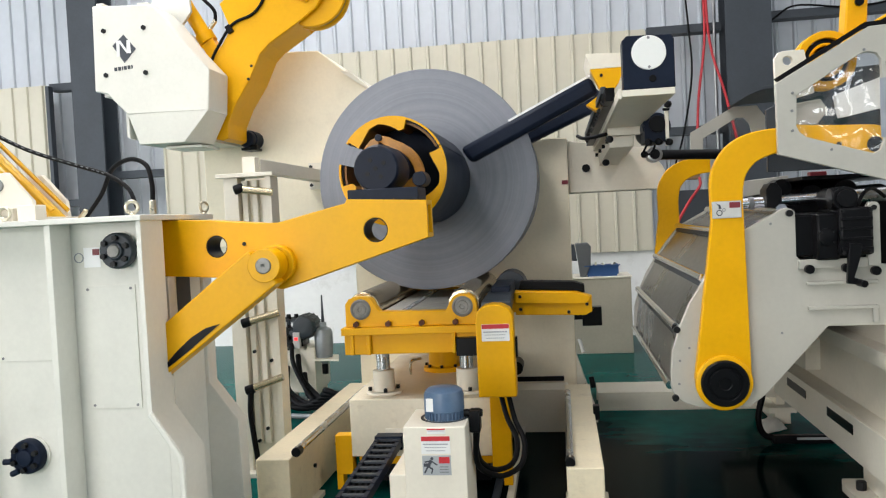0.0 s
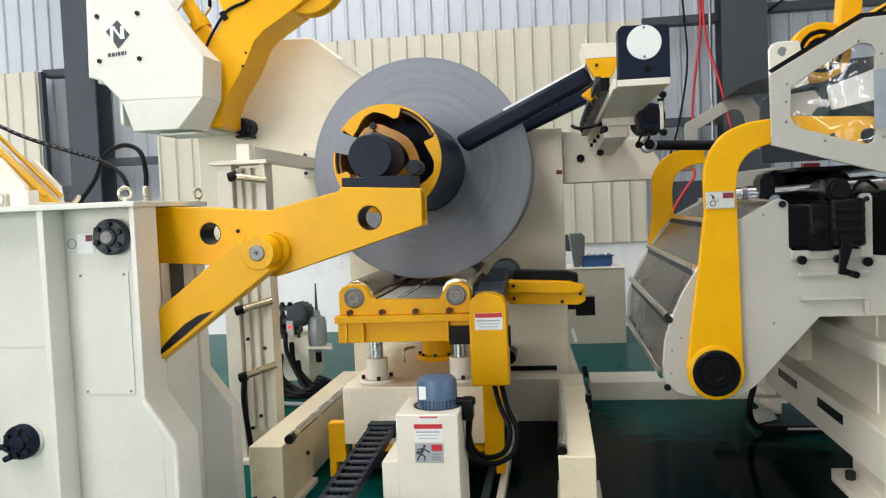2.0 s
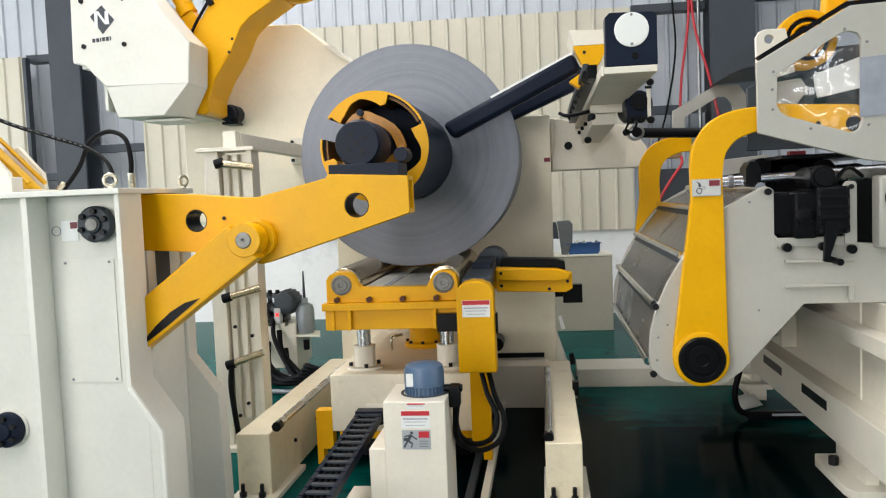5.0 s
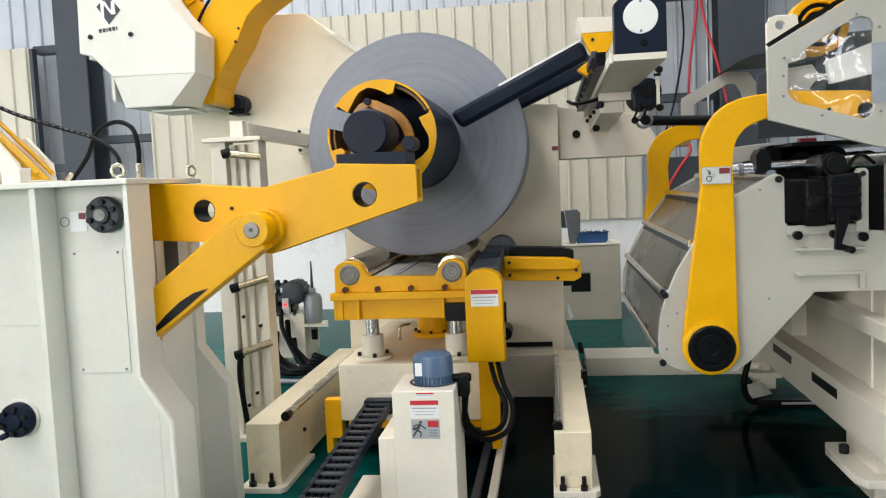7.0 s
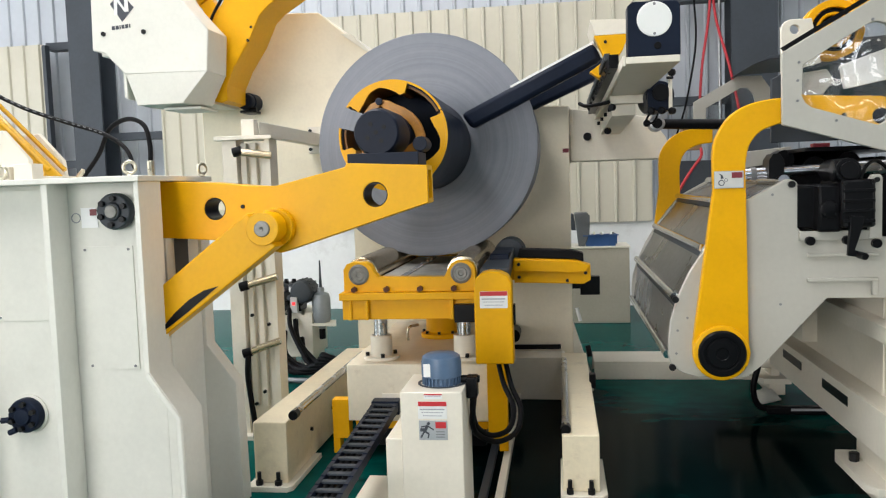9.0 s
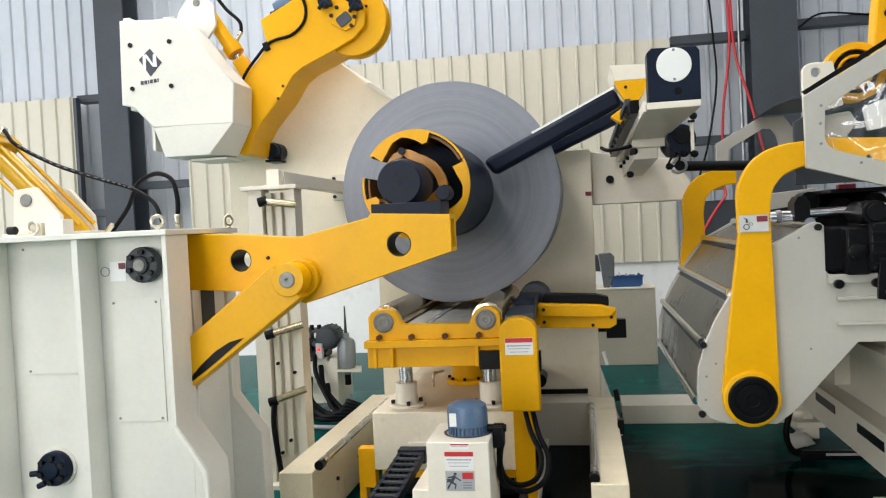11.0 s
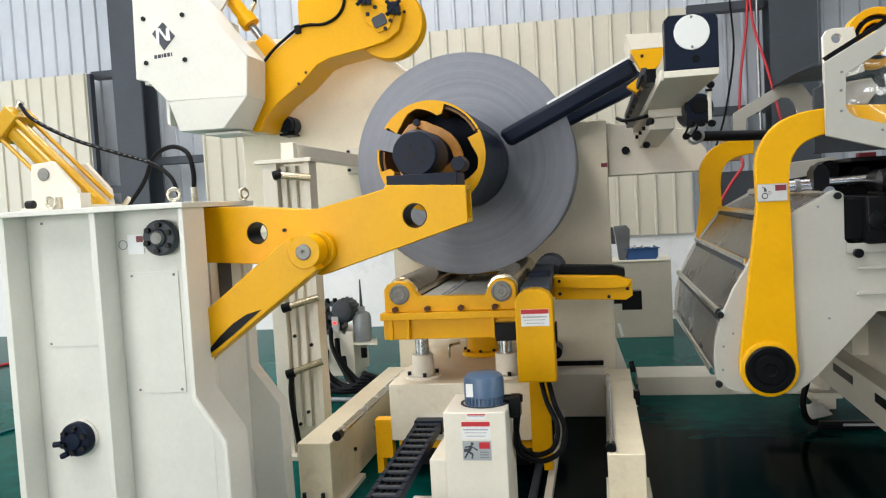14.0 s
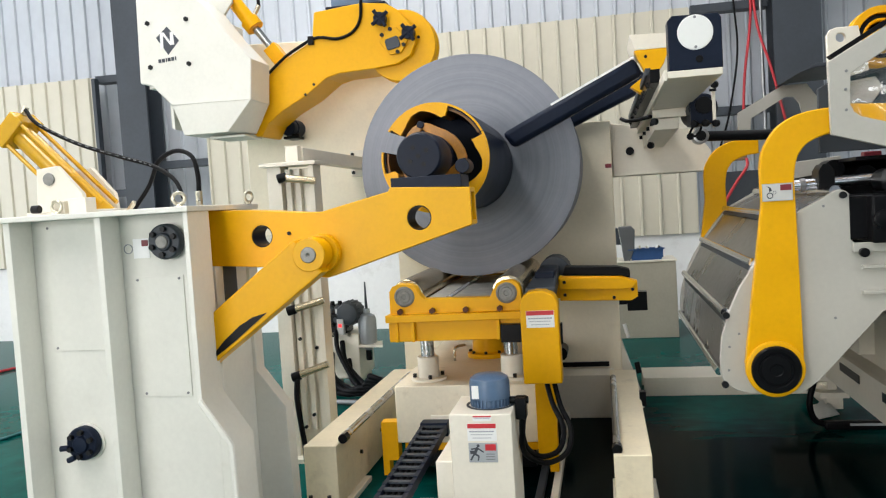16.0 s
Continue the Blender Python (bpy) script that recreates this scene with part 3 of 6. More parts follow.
for p0, p1 in zip(run[:-1], run[1:]):
    for u in (0.1, 0.42, 0.74):
        q0, q1 = p0.lerp(p1, u) + Vector((0, -0.0070, 0.002)), p0.lerp(p1, u + 0.16) + Vector((0, -0.0070, 0.002))
        part("printed_dash", rodded(q0, q1, 0.0032, n=6), GREYLID, h, bevel=0)
tagged(h, "black printed hydraulic hose sagging over the stand", "hose")
h = part("hydraulic_hose", hose(B(), [(-2.225, 3.65, 1.684), (-2.135, 3.65, 1.794), (-2.065, 3.63, 1.904), (-1.955, 3.6, 1.946), (-1.865, 3.58, 1.914), (-1.830, 3.56, 1.824), (-1.827, 3.55, 1.734)], 0.011), RUBBER, None, bevel=0)
tagged(h, "black hydraulic hose arching over the stand top", "hose")
part("hose_fitting", rodded((-1.827, 3.55, 1.674), (-1.827, 3.55, 1.749), 0.016, n=8), ZINC, h)
part("hose_fitting", rodded((-2.255, 3.65, 1.674), (-2.215, 3.65, 1.719), 0.017, n=8), ZINC, h)
eye_bolt((-2.42, 3.34, 1.679), 0, 0.030)
eye_bolt((-1.848, 3.40, 1.679), 20, 0.031)
eye_bolt((-1.755, 3.93, 1.679), 65, 0.03)

# ---- the outboard support arm ----
arm = thing("support_arm", (-1.915, 3.69, 1.474), "yellow welded support arm carrying the mandrel end", "machine arm")
outline = [(-2.015, 1.664), (-1.585, 1.642), (-1.365, 1.619), (-1.265, 1.616), (-0.940, 1.689), (-0.930, 1.707), (-0.565, 1.686), (-0.563, 1.519), (-1.255, 1.309), (-1.565, 1.374), (-2.015, 1.404)]
holes = [circle(-1.562, 1.519, 0.052, 40), circle(-0.803, 1.562, 0.056, 40)]
part("front_web", plate(outline, holes, 3.62, 3.645), YELLOW, arm)
part("rear_web", plate(outline, holes, 3.75, 3.775), YELLOW, arm)
for cx, cz, r in ((-1.562, 1.519, 0.048), (-0.803, 1.562, 0.052)):
    part("hole_sleeve", lathe(B(), (cx, 3.623, cz), [(r + 0.0035, 0), (r + 0.0035, 0.15), (r, 0.15), (r, 0), (r + 0.0035, 0)]), BLACK, arm, bevel=0)
for a0, a1 in zip(outline[:-1], outline[1:]):
    if abs(a0[0] - a1[0]) > 0.02:
        dz = 0.02 if a0[0] < a1[0] else -0.02
        part("flange", prism(B(), [a0, a1, (a1[0], a1[1] - dz), (a0[0], a0[1] - dz)], 3.647, 3.748), YELLOW, arm, bevel=0)
# Brown plate across the open arm end, coloured as the shade within.
part("end_recess", boxed(-0.590, -0.580, 3.645, 3.75, 1.534, 1.674), BROWNY, arm, "shaded open end of the arm", bevel=0)
link = part("link", prism(B(), [(-1.350, 1.499), (-1.795, 1.164), (-1.955, 0.994), (-1.955, 0.814), (-1.765, 0.959), (-1.225, 1.349)], 3.47, 3.58), YELLOW, arm, "yellow link pinned to the arm", bevel=0.006)
part("boss", lathe(B(), (-1.280, 3.46, 1.429), [(0.075, 0.11), (0.075, 0.002), (0.072, 0.0), (0.05, 0.0)]), YELLOW, link, bevel=0, smooth=20)
part("boss_ring", lathe(B(), (-1.268, 3.58, 1.427), [(0.088, 0), (0.088, 0.04), (0.02, 0.04)]), YELLOW, link, bevel=0.003)
part("link_pin", lathe(B(), (-1.280, 3.465, 1.429), [(0.036, 0.02), (0.036, -0.01), (0.031, -0.014), (0.008, -0.014), (0.004, -0.008)]), TURNED, link, "bright turned pin", smooth=18)
slot = [(-1.50, 1.178), (-1.57, 1.160), (-1.64, 1.120), (-1.71, 1.062), (-1.775, 0.995), (-1.79, 0.966), (-1.72, 1.012), (-1.64, 1.070), (-1.57, 1.124)]
# Black inset draws the shade inside the link's open slot.
part("slot", prism(B(), slot, 3.466, 3.49), BLACK, link, "dark open slot in the link", bevel=0)
bolts(arm, [(-1.425, 3.62, 1.526)], 0.009, 0.01)
bk = thing("pillow_block", (-0.765, 3.72, 1.709), "dark navy bearing block on the support arm", "bearing block")
part("base", boxed(-0.930, -0.605, 3.64, 3.86, 1.690, 1.748), NAVY, bk)
capb = part("bearing_housing", lathe(B(), (-0.822, 0, 1.848), [(0.108, 4.06), (0.116, 4.0), (0.118, 3.84), (0.108, 3.80), (0.106, 3.775), (0.10, 3.768), (0.002, 3.768)]), NAVY, bk)
bolts(capb, [(-0.822 + 0.046 * math.cos(a), 3.767, 1.848 + 0.046 * math.sin(a)) for a in [k * 2 * math.pi / 4 + 0.55 for k in range(4)]] + [(-0.822, 3.767, 1.848)], 0.011, 0.003, BLACK)
part("lug", rodded((-0.620, 3.78, 1.789), (-0.620, 3.92, 1.789), 0.034, n=24), NAVY, bk)

# ---- the mandrel and the coil ----
AX, AZ = -0.832, 1.858
man = thing("mandrel", (AX, 4.7, AZ), "expanding decoiler mandrel with dark sleeve and yellow segment ends", "mandrel")
part("shaft", rodded((AX, 3.95, AZ), (AX, 6.3, AZ), 0.085, n=32), NAVY, man)


def arc_piece(a0, a1, r_in, r_out, y0, y1, n=12):
    """A bent block between two angles; r_in may be a list that changes along the bend."""
    b = B()
    rows = []
    for i in range(n + 1):
        a = radians(a0 + (a1 - a0) * i / n)
        ri = r_in[i] if isinstance(r_in, list) else r_in
        c, s = math.cos(a), math.sin(a)
        rows.append([b.verts.new((AX + r * c, y, AZ + r * s)) for r, y in ((ri, y0), (r_out, y0), (r_out, y1), (ri, y1))])
    for i in range(n):
        for k in range(4):
            b.faces.new((rows[i][k], rows[i][(k + 1) % 4], rows[i + 1][(k + 1) % 4], rows[i + 1][k]))
    b.faces.new(rows[0])
    b.faces.new(rows[-1][::-1])
    return b


part("wedge_body", lathe(B(), (AX, 0, AZ), [(0.11, 4.50), (0.24, 4.52), (0.252, 4.56), (0.252, 5.3)], n=48), NAVY, man, "dark wedge body inside the sleeve")
TEETH = [float(np.interp(k * 2.0, (0, 12, 28, 40, 52, 66, 72), (0.214, 0.221, 0.249, 0.255, 0.236, 0.211, 0.224))) for k in range(37)]
for k in range(3):
    a0 = 22 + 122 * k
    end = a0 - (96 if k == 2 else 118)
    seg = part("sleeve_segment", arc_piece(end, a0 + 3, 0.268, 0.287, 4.225, 5.5, 24), NAVY, man, bevel=0)
    part("worn_edge", arc_piece(end, a0 + 3, 0.276, 0.2865, 4.205, 4.224, 24), YELLOW, seg, bevel=0)
    # Inner wall and ribs take the brown that carries the mandrel's inner shade.
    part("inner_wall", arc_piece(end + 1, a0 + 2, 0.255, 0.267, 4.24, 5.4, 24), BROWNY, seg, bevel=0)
    part("segment_end", arc_piece(a0 - 72, a0, TEETH[::-1], 0.2755, 4.203, 4.228, 36), YELLOW, seg, "worn yellow toothed segment end", bevel=0)
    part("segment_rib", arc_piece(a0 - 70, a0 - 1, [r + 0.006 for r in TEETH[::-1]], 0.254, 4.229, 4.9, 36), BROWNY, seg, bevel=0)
    arcs = [(104.8, 0.172), (92, 0.148), (79.5, 0.134), (60, 0.131), (40.6, 0.136), (24, 0.142), (9.5, 0.149), (-4, 0.158), (-15, 0.166)]
    mid = [(AX + r * math.cos(radians(a + 122 * k)), AZ + r * math.sin(radians(a + 122 * k))) for a, r in arcs]
    up, down = [], []
    for i, (x, z) in enumerate(mid):
        x0, z0 = mid[max(i - 1, 0)]
        x1, z1 = mid[min(i + 1, len(mid) - 1)]
        d = Vector((x1 - x0, z1 - z0)).normalized() * (0.024 if 0 < i < len(mid) - 1 else 0.014)
        up.append((x - d.y, z + d.x))
        down.append((x + d.y, z - d.x))
    lk = part("spreader_link", prism(B(), up + down[::-1], 4.12, 4.16), LINKY, man, "oily orange curved spreader link", bevel=0.004)
    x, z = mid[0]
    part("link_pivot", rodded((x, 4.10, z), (x, 4.24, z), 0.018, n=18), NAVY, lk)
part("hub", lathe(B(), (AX, 0, AZ), [(0.11, 4.1), (0.115, 4.14), (0.115, 5.2)]), NAVY, man)

coil = thing("steel_coil", (AX, 5.6, 1.14), "wound grey sheet-steel coil resting on the cradle rollers", "steel coil")
random.seed(4)
prof, r, off = [], 0.288, 0.0
while r < 0.712:
    prof.append((r, 5.30 + off))
    r += random.uniform(0.004, 0.012)
    off = max(-0.0012, min(0.0012, off + random.uniform(-0.0004, 0.0004)))
    prof.append((r - 0.0004, 5.30 + off))
prof += [(0.714, 5.302), (0.7195, 5.305), (0.7195, 6.0), (0.714, 6.004), (0.288, 6.004), prof[0]]
ORIGIN[coil] = Vector((AX, 5.6, 1.853))
coil.location = (AX, 5.6, 1.853)
part("wound_strip", lathe(B(), (AX, 0, 1.853), prof, n=160), COIL, coil, bevel=0, smooth=30)
b = arc_piece(-62, -52, 0.7197, 0.7225, 5.31, 5.99, 4)
bmesh.ops.translate(b, verts=b.verts, vec=(0, 0, -0.005))
part("strip_end", b, COIL, coil, bevel=0)

# ---- the coil car ----
car = thing("coil_car", (-0.83, 5.2, 0.2), "yellow and cream hydraulic coil lift car with two cradle rollers", "coil car")
end = [(-1.205, 1.005), (-1.205, 1.135), (-1.185, 1.165), (-1.15, 1.178), (-1.08, 1.176), (-1.05, 1.160), (-1.03, 1.12), (-1.005, 1.090), (-0.63, 1.086), (-0.61, 1.125), (-0.59, 1.158), (-0.56, 1.174), (-0.50, 1.175), (-0.468, 1.155), (-0.455, 1.12), (-0.455, 1.005)]
for y0, y1 in ((4.5, 4.57), (5.90, 5.96)):
    part("end_plate", prism(B(), end, y0, y1), YELLOW, car)
for cx in (-1.116, -0.535):
    r = part("cradle_roller", lathe(B(), (cx, 0, 1.106), [(0.06, 4.575), (0.088, 4.58), (0.092, 4.59), (0.092, 5.88), (0.06, 5.89)], n=36), ROLLER, car, "worn oily steel roller")
    cap = part("bearing_cap", lathe(B(), (cx, 4.5, 1.106), [(0.058, 0.005), (0.058, -0.006), (0.048, -0.010), (0.044, -0.004), (0.034, -0.004), (0.03, -0.010), (0.016, -0.010), (0.012, -0.003), (0.002, -0.003)], n=36), TURNED, car, "bare steel bearing cap", bevel=0)
part("deck", boxed(-1.02, -0.63, 4.57, 5.90, 1.05, 1.078), DECK, car, "scuffed bare steel deck")
part("deck_strip", boxed(-0.90, -0.865, 4.57, 5.85, 1.079, 1.086), SHAFT, car)
part("upper_flange", boxed(-1.228, -0.435, 4.465, 6.0, 0.963, 1.004), YELLOW, car)
part("frame", boxed(-1.216, -0.445, 4.51, 6.0, 0.848, 0.963), YELLOW, car)
for x in (-1.18, -1.085, -0.60):
    part("gusset", boxed(x, x + 0.02, 4.475, 4.51, 0.85, 0.963), YELLOW, car)
part("left_web", boxed(-1.216, -1.08, 4.49, 4.51, 0.85, 0.962), YELLOW, car)
part("proximity_block", boxed(-0.575, -0.45, 4.46, 4.55, 0.835, 0.935), BLACK, car)
bolts(car, [(x, 4.49, 1.024) for x in (-1.14, -0.955, -0.765, -0.575)], 0.017, 0.03, mat("rusty_bolt", (0.09, 0.03, 0.015), 0.6, metal=0.4))
for x, y in ((-1.065, 4.78), (-0.562, 4.78)):
    part("guide_rod", rodded((x, y, 0.58), (x, y, 0.85), 0.04, n=28), STEEL, car, "bright chromed guide rod", bevel=0)
    s = part("guide_sleeve", rodded((x, y, 0.585), (x, y, 0.712), 0.064, n=28), CREAM, car)
    part("sleeve_flange", rodded((x, y, 0.57), (x, y, 0.588), 0.108, n=32), CREAM, s)
    bolts(s, [(x + 0.085 * math.cos(a), y + 0.085 * math.sin(a), 0.588) for a in (0.5, 1.9, 3.4, 5.0)], 0.012, 0.022, way=(0, 0, 1))
lift = part("lift_cylinder", lathe(B(), (-0.80, 5.48, 0), [(0.14, 0.57), (0.14, 0.60), (0.105, 0.605), (0.105, 0.85)], axis="z"), YELLOW, car, "yellow lift cylinder")
bolts(lift, [(-0.80 + 0.122 * math.cos(a), 5.48 + 0.122 * math.sin(a), 0.60) for a in [k * math.pi / 4 for k in range(8)]], 0.011, 0.018, way=(0, 0, 1))
part("oil_pipe", hose(B(), [(-1.0, 5.30, 0.575), (-1.0, 5.30, 0.64), (-0.985, 5.31, 0.665), (-0.94, 5.36, 0.67)], 0.009), ZINC, car, bevel=0)
body = part("body", boxed(-1.238, -0.40, 4.6, 6.1, 0.235, 0.57), OILED, car, bevel=0.006)
# Black block fills the gap under the body in place of shade.
part("underbody_shade", boxed(-1.2, -0.44, 4.7, 6.0, 0.06, 0.235), BLACK, car)
part("wheel_bracket", boxed(-1.335, -1.236, 4.60, 4.68, 0.13, 0.36), YELLOW, car)
part("wheel_bracket_leg", boxed(-1.335, -1.295, 4.60, 4.68, 0.04, 0.13), YELLOW, car)
part("wheel_bracket", boxed(-0.41, -0.30, 4.52, 4.60, 0.16, 0.62), YELLOW, car)
part("wheel_bracket_leg", boxed(-0.35, -0.30, 4.52, 4.60, 0.09, 0.16), YELLOW, car)
part("under_brace", boxed(-1.2, -0.42, 4.62, 4.68, 0.185, 0.23), YELLOW, car)
part("pull_plate", boxed(-1.03, -0.92, 4.585, 4.6, 0.36, 0.40), CREAM, car)
# drive cover with its label, and the drive behind it
cv = [(-0.446, 0.637), (-0.446, 1.06), (-0.435, 1.095), (-0.405, 1.122), (-0.36, 1.132), (-0.31, 1.128), (-0.268, 1.108), (-0.247, 1.07), (-0.243, 0.637)]
cover = part("drive_cover", prism(B(), cv, 4.30, 4.43), YELLOW, car, bevel=0.008)
warning_label(cover, -0.415, -0.268, 4.30, 0.938, 1.028)
part("cover_latch", boxed(-0.2425, -0.232, 4.34, 4.39, 0.84, 0.95), BLACK, cover)
part("drive_case", taper(-0.425, -0.262, 1.06, 1.135, 4.432, -0.40, -0.285, 1.09, 1.185, 5.28), COLUMN, car, "dark grey drive case", bevel=0.01)
part("case_lid", boxed(-0.395, -0.285, 4.75, 5.05, 1.14, 1.185), NAVY, car, bevel=0.006)
part("drive_motor", lathe(B(), (-0.315, 0, 1.135), [(0.05, 5.29), (0.10, 5.30), (0.10, 5.55), (0.06, 5.58)], n=28), COLUMN, car, "dark round drive motor")
tray = part("cable_arm", prism(B(), [(-0.27, 0.985), (-0.27, 1.135), (0.10, 1.118), (0.19, 1.09), (0.19, 0.995), (0.15, 0.972)], 5.0, 5.06), YELLOW, car, "yellow bolted side arm")
part("arm_fold", prism(B(), [(-0.27, 1.06), (-0.27, 1.128), (0.10, 1.114), (0.185, 1.088), (0.16, 1.05), (0.08, 1.045)], 4.972, 4.999), YELLOW, tray)
bolts(tray, [(-0.24, 4.975, 1.10), (-0.24, 5.0, 1.02), (0.05, 5.0, 1.10), (0.05, 5.0, 0.995), (0.16, 5.0, 1.04)], 0.011, 0.012)
part("arm_pad", prism(B(), [(-0.25, 1.138), (-0.235, 1.19), (0.08, 1.175), (0.15, 1.155), (0.15, 1.105), (0.10, 1.121)], 5.02, 5.14), RUBBER, car, "black rubber pad on the side arm", bevel=0.006)
part("arm_root", boxed(-0.45, -0.26, 5.02, 5.10, 1.0, 1.12), YELLOW, car)

# ---- rails of the car ----
for nm, x0, x1, y0, zt, sx, sz, lap in (("left", -1.64, -1.455, 4.13, 0.362, -1.425, 0.395, 0.03), ("right", 0.0, 0.186, 4.095, 0.32, 0.02, 0.342, 0.012)):
    rl = thing("car_rail", ((x0 + x1) / 2, 5.1, 0), "cream box-section rail bolted down, with round guide bar", "rail", "rails of the coil car")
    part("beam", boxed(x0, x1, y0, 6.1, 0.03, zt), RAILP, rl, bevel=0.006)
    part("foot_plate", prism(B(), [(x0 - lap, y0 - 0.06), (x1 + 0.01, y0 - 0.06), (x1 + 0.035, y0 - 0.03), (x1 + 0.035, y0 + 0.5), (x0 - lap, y0 + 0.5)], 0.0, 0.03, "z"), CREAM, rl)
    part("guide_bar", rodded((sx, y0 + 0.05, sz), (sx, 5.75, sz), 0.021, n=20), STEEL, rl, "worn round steel guide bar", bevel=0)
    part("bar_end", rodded((sx, y0 + 0.03, sz - 0.005), (sx, y0 + 0.09, sz - 0.005), 0.026, n=18), BLACK, rl)
    for bx in (x0 + 0.035, x1 - 0.045):
        part("anchor_bolt", rodded((bx, y0 - 0.03, 0.03), (bx, y0 - 0.03, 0.10), 0.011, n=12), BOLT, rl, bevel=0)
        part("anchor_nut", rodded((bx, y0 - 0.03, 0.03), (bx, y0 - 0.03, 0.055), 0.02, n=6), BOLT, rl, bevel=0)
    for yy in (4.55, 5.0, 5.45):
        part("side_bolt", rodded((x1 - 0.004, yy, 0.2), (x1 + 0.014, yy, 0.2), 0.012, n=8), BOLT, rl, bevel=0)
    if nm == "right":
        part("end_stop", boxed(x1 - 0.01, x1 + 0.03, y0 + 1.1, y0 + 1.16, zt - 0.04, zt + 0.05), BLACK, rl)
tr = thing("floor_track", (-0.32, 4.5, 0), "narrow steel floor track beside the car", "track")
part("bar", boxed(-0.335, -0.295, 2.2, 6.0, 0.0, 0.05), CREAM, tr)
part("bar", boxed(-0.42, -0.38, 2.2, 6.0, 0.0, 0.04), COLUMN, tr)

# ---- power unit in front of the car ----
pu = thing("power_unit", (-0.58, 3.75, 0), "cream power unit box with blue motor and warning labels", "power unit")
top = 0.667
part("box", boxed(-0.722, -0.438, 3.6, 3.95, 0.0, top), CREAM, pu, bevel=0.006)
part("side_box", boxed(-0.80, -0.722, 3.62, 4.0, 0.0, 0.445), CREAM, pu, bevel=0.006)
sink = top - 0.018
part("motor_recess", lathe(B(), (-0.553, 3.775, 0), [(0.100, top + 0.001), (0.113, top + 0.001), (0.113, top + 0.0035), (0.100, top + 0.0035), (0.100, top + 0.001)], axis="z"), COLUMN, pu, "dark rim round the motor opening", bevel=0)
mo = part("motor", lathe(B(), (-0.553, 3.775, 0), [(0.098, sink), (0.098, sink + 0.006), (0.085, sink + 0.008), (0.085, sink + 0.06)], axis="z"), BLUE, pu, "blue electric motor")
for k in range(30):
    a = 2 * math.pi * k / 30
    c, s = math.cos(a), math.sin(a)
    part("cooling_fin", prism(B(), [(-0.553 + 0.083 * c - 0.003 * s, 3.775 + 0.083 * s + 0.003 * c), (-0.553 + 0.093 * c - 0.003 * s, 3.775 + 0.093 * s + 0.003 * c), (-0.553 + 0.093 * c + 0.003 * s, 3.775 + 0.093 * s - 0.003 * c), (-0.553 + 0.083 * c + 0.003 * s, 3.775 + 0.083 * s - 0.003 * c)], sink + 0.008, sink + 0.062, "z"), BLUE, mo, bevel=0)
part("fan_cowl", lathe(B(), (-0.553, 3.775, 0), [(0.094, sink + 0.055), (0.094, sink + 0.125), (0.088, sink + 0.148), (0.07, sink + 0.160), (0.01, sink + 0.166)], axis="z"), BLUE, mo)
part("rating_plate", boxed(-0.625, -0.585, 3.690, 3.695, sink + 0.065, sink + 0.125), WHITE, mo, bevel=0)
warning_label(pu, -0.612, -0.528, 3.60, 0.635, 0.660, "small_label", 1)
warning_label(pu, -0.640, -0.508, 3.60, 0.545, 0.625)
pic = part("hazard_plate", boxed(-0.638, -0.508, 3.5975, 3.602, 0.448, 0.537), SILVERLAB, pu, "silver pictogram hazard plate", bevel=0)
part("plate_patch", boxed(-0.562, -0.514, 3.596, 3.5985, 0.502, 0.531), RED, pic, bevel=0)
part("pictogram_head", prism(B(), circle(-0.594, 0.524, 0.007, 12), 3.596, 3.5985), LOGOINK, pic, bevel=0)
part("pictogram_box", prism(B(), [(-0.632, 0.487), (-0.612, 0.487), (-0.612, 0.502), (-0.632, 0.502)], 3.596, 3.5985), LOGOINK, pic, bevel=0)
for p, q, w in (((-0.614, 0.484), (-0.597, 0.516), 0.007), ((-0.598, 0.513), (-0.570, 0.494), 0.003), ((-0.600, 0.513), (-0.628, 0.508), 0.003), ((-0.612, 0.487), (-0.592, 0.476), 0.004), ((-0.592, 0.476), (-0.598, 0.456), 0.003), ((-0.614, 0.486), (-0.630, 0.458), 0.004)):
    d = Vector((q[0] - p[0], q[1] - p[1])).normalized() * w
    part("pictogram_mark", prism(B(), [(p[0] - d.y, p[1] + d.x), (q[0] - d.y, q[1] + d.x), (q[0] + d.y, q[1] - d.x), (p[0] + d.y, p[1] - d.x)], 3.5962, 3.5984), LOGOINK, pic, bevel=0)
for i in range(3):
    part("print_line", boxed(-0.56, -0.52, 3.596, 3.5985, 0.46 + 0.012 * i, 0.464 + 0.012 * i), INK, pic, bevel=0)
part("valve_block", boxed(-0.435, -0.385, 3.74, 3.82, 0.60, 0.70), BLACK, pu, bevel=0.006)
part("valve_knob", rodded((-0.47, 3.78, 0.685), (-0.375, 3.78, 0.685), 0.018, n=14), BLACK, pu)
for pts in (((-0.41, 3.78, 0.60), (-0.415, 3.82, 0.50), (-0.40, 3.90, 0.41), (-0.34, 4.0, 0.345), (-0.265, 4.1, 0.35), (-0.245, 4.2, 0.43), (-0.30, 4.3, 0.53), (-0.335, 4.38, 0.64)),
            ((-0.405, 3.79, 0.60), (-0.42, 3.83, 0.45), (-0.39, 3.9, 0.37), (-0.31, 4.0, 0.315), (-0.225, 4.1, 0.34), (-0.21, 4.2, 0.43), (-0.26, 4.3, 0.52), (-0.295, 4.38, 0.64))):
    h = part("hydraulic_hose", hose(B(), pts, 0.014), RUBBER, None, bevel=0)
    tagged(h, "black hydraulic hose looping from the power unit to the car", "hose")

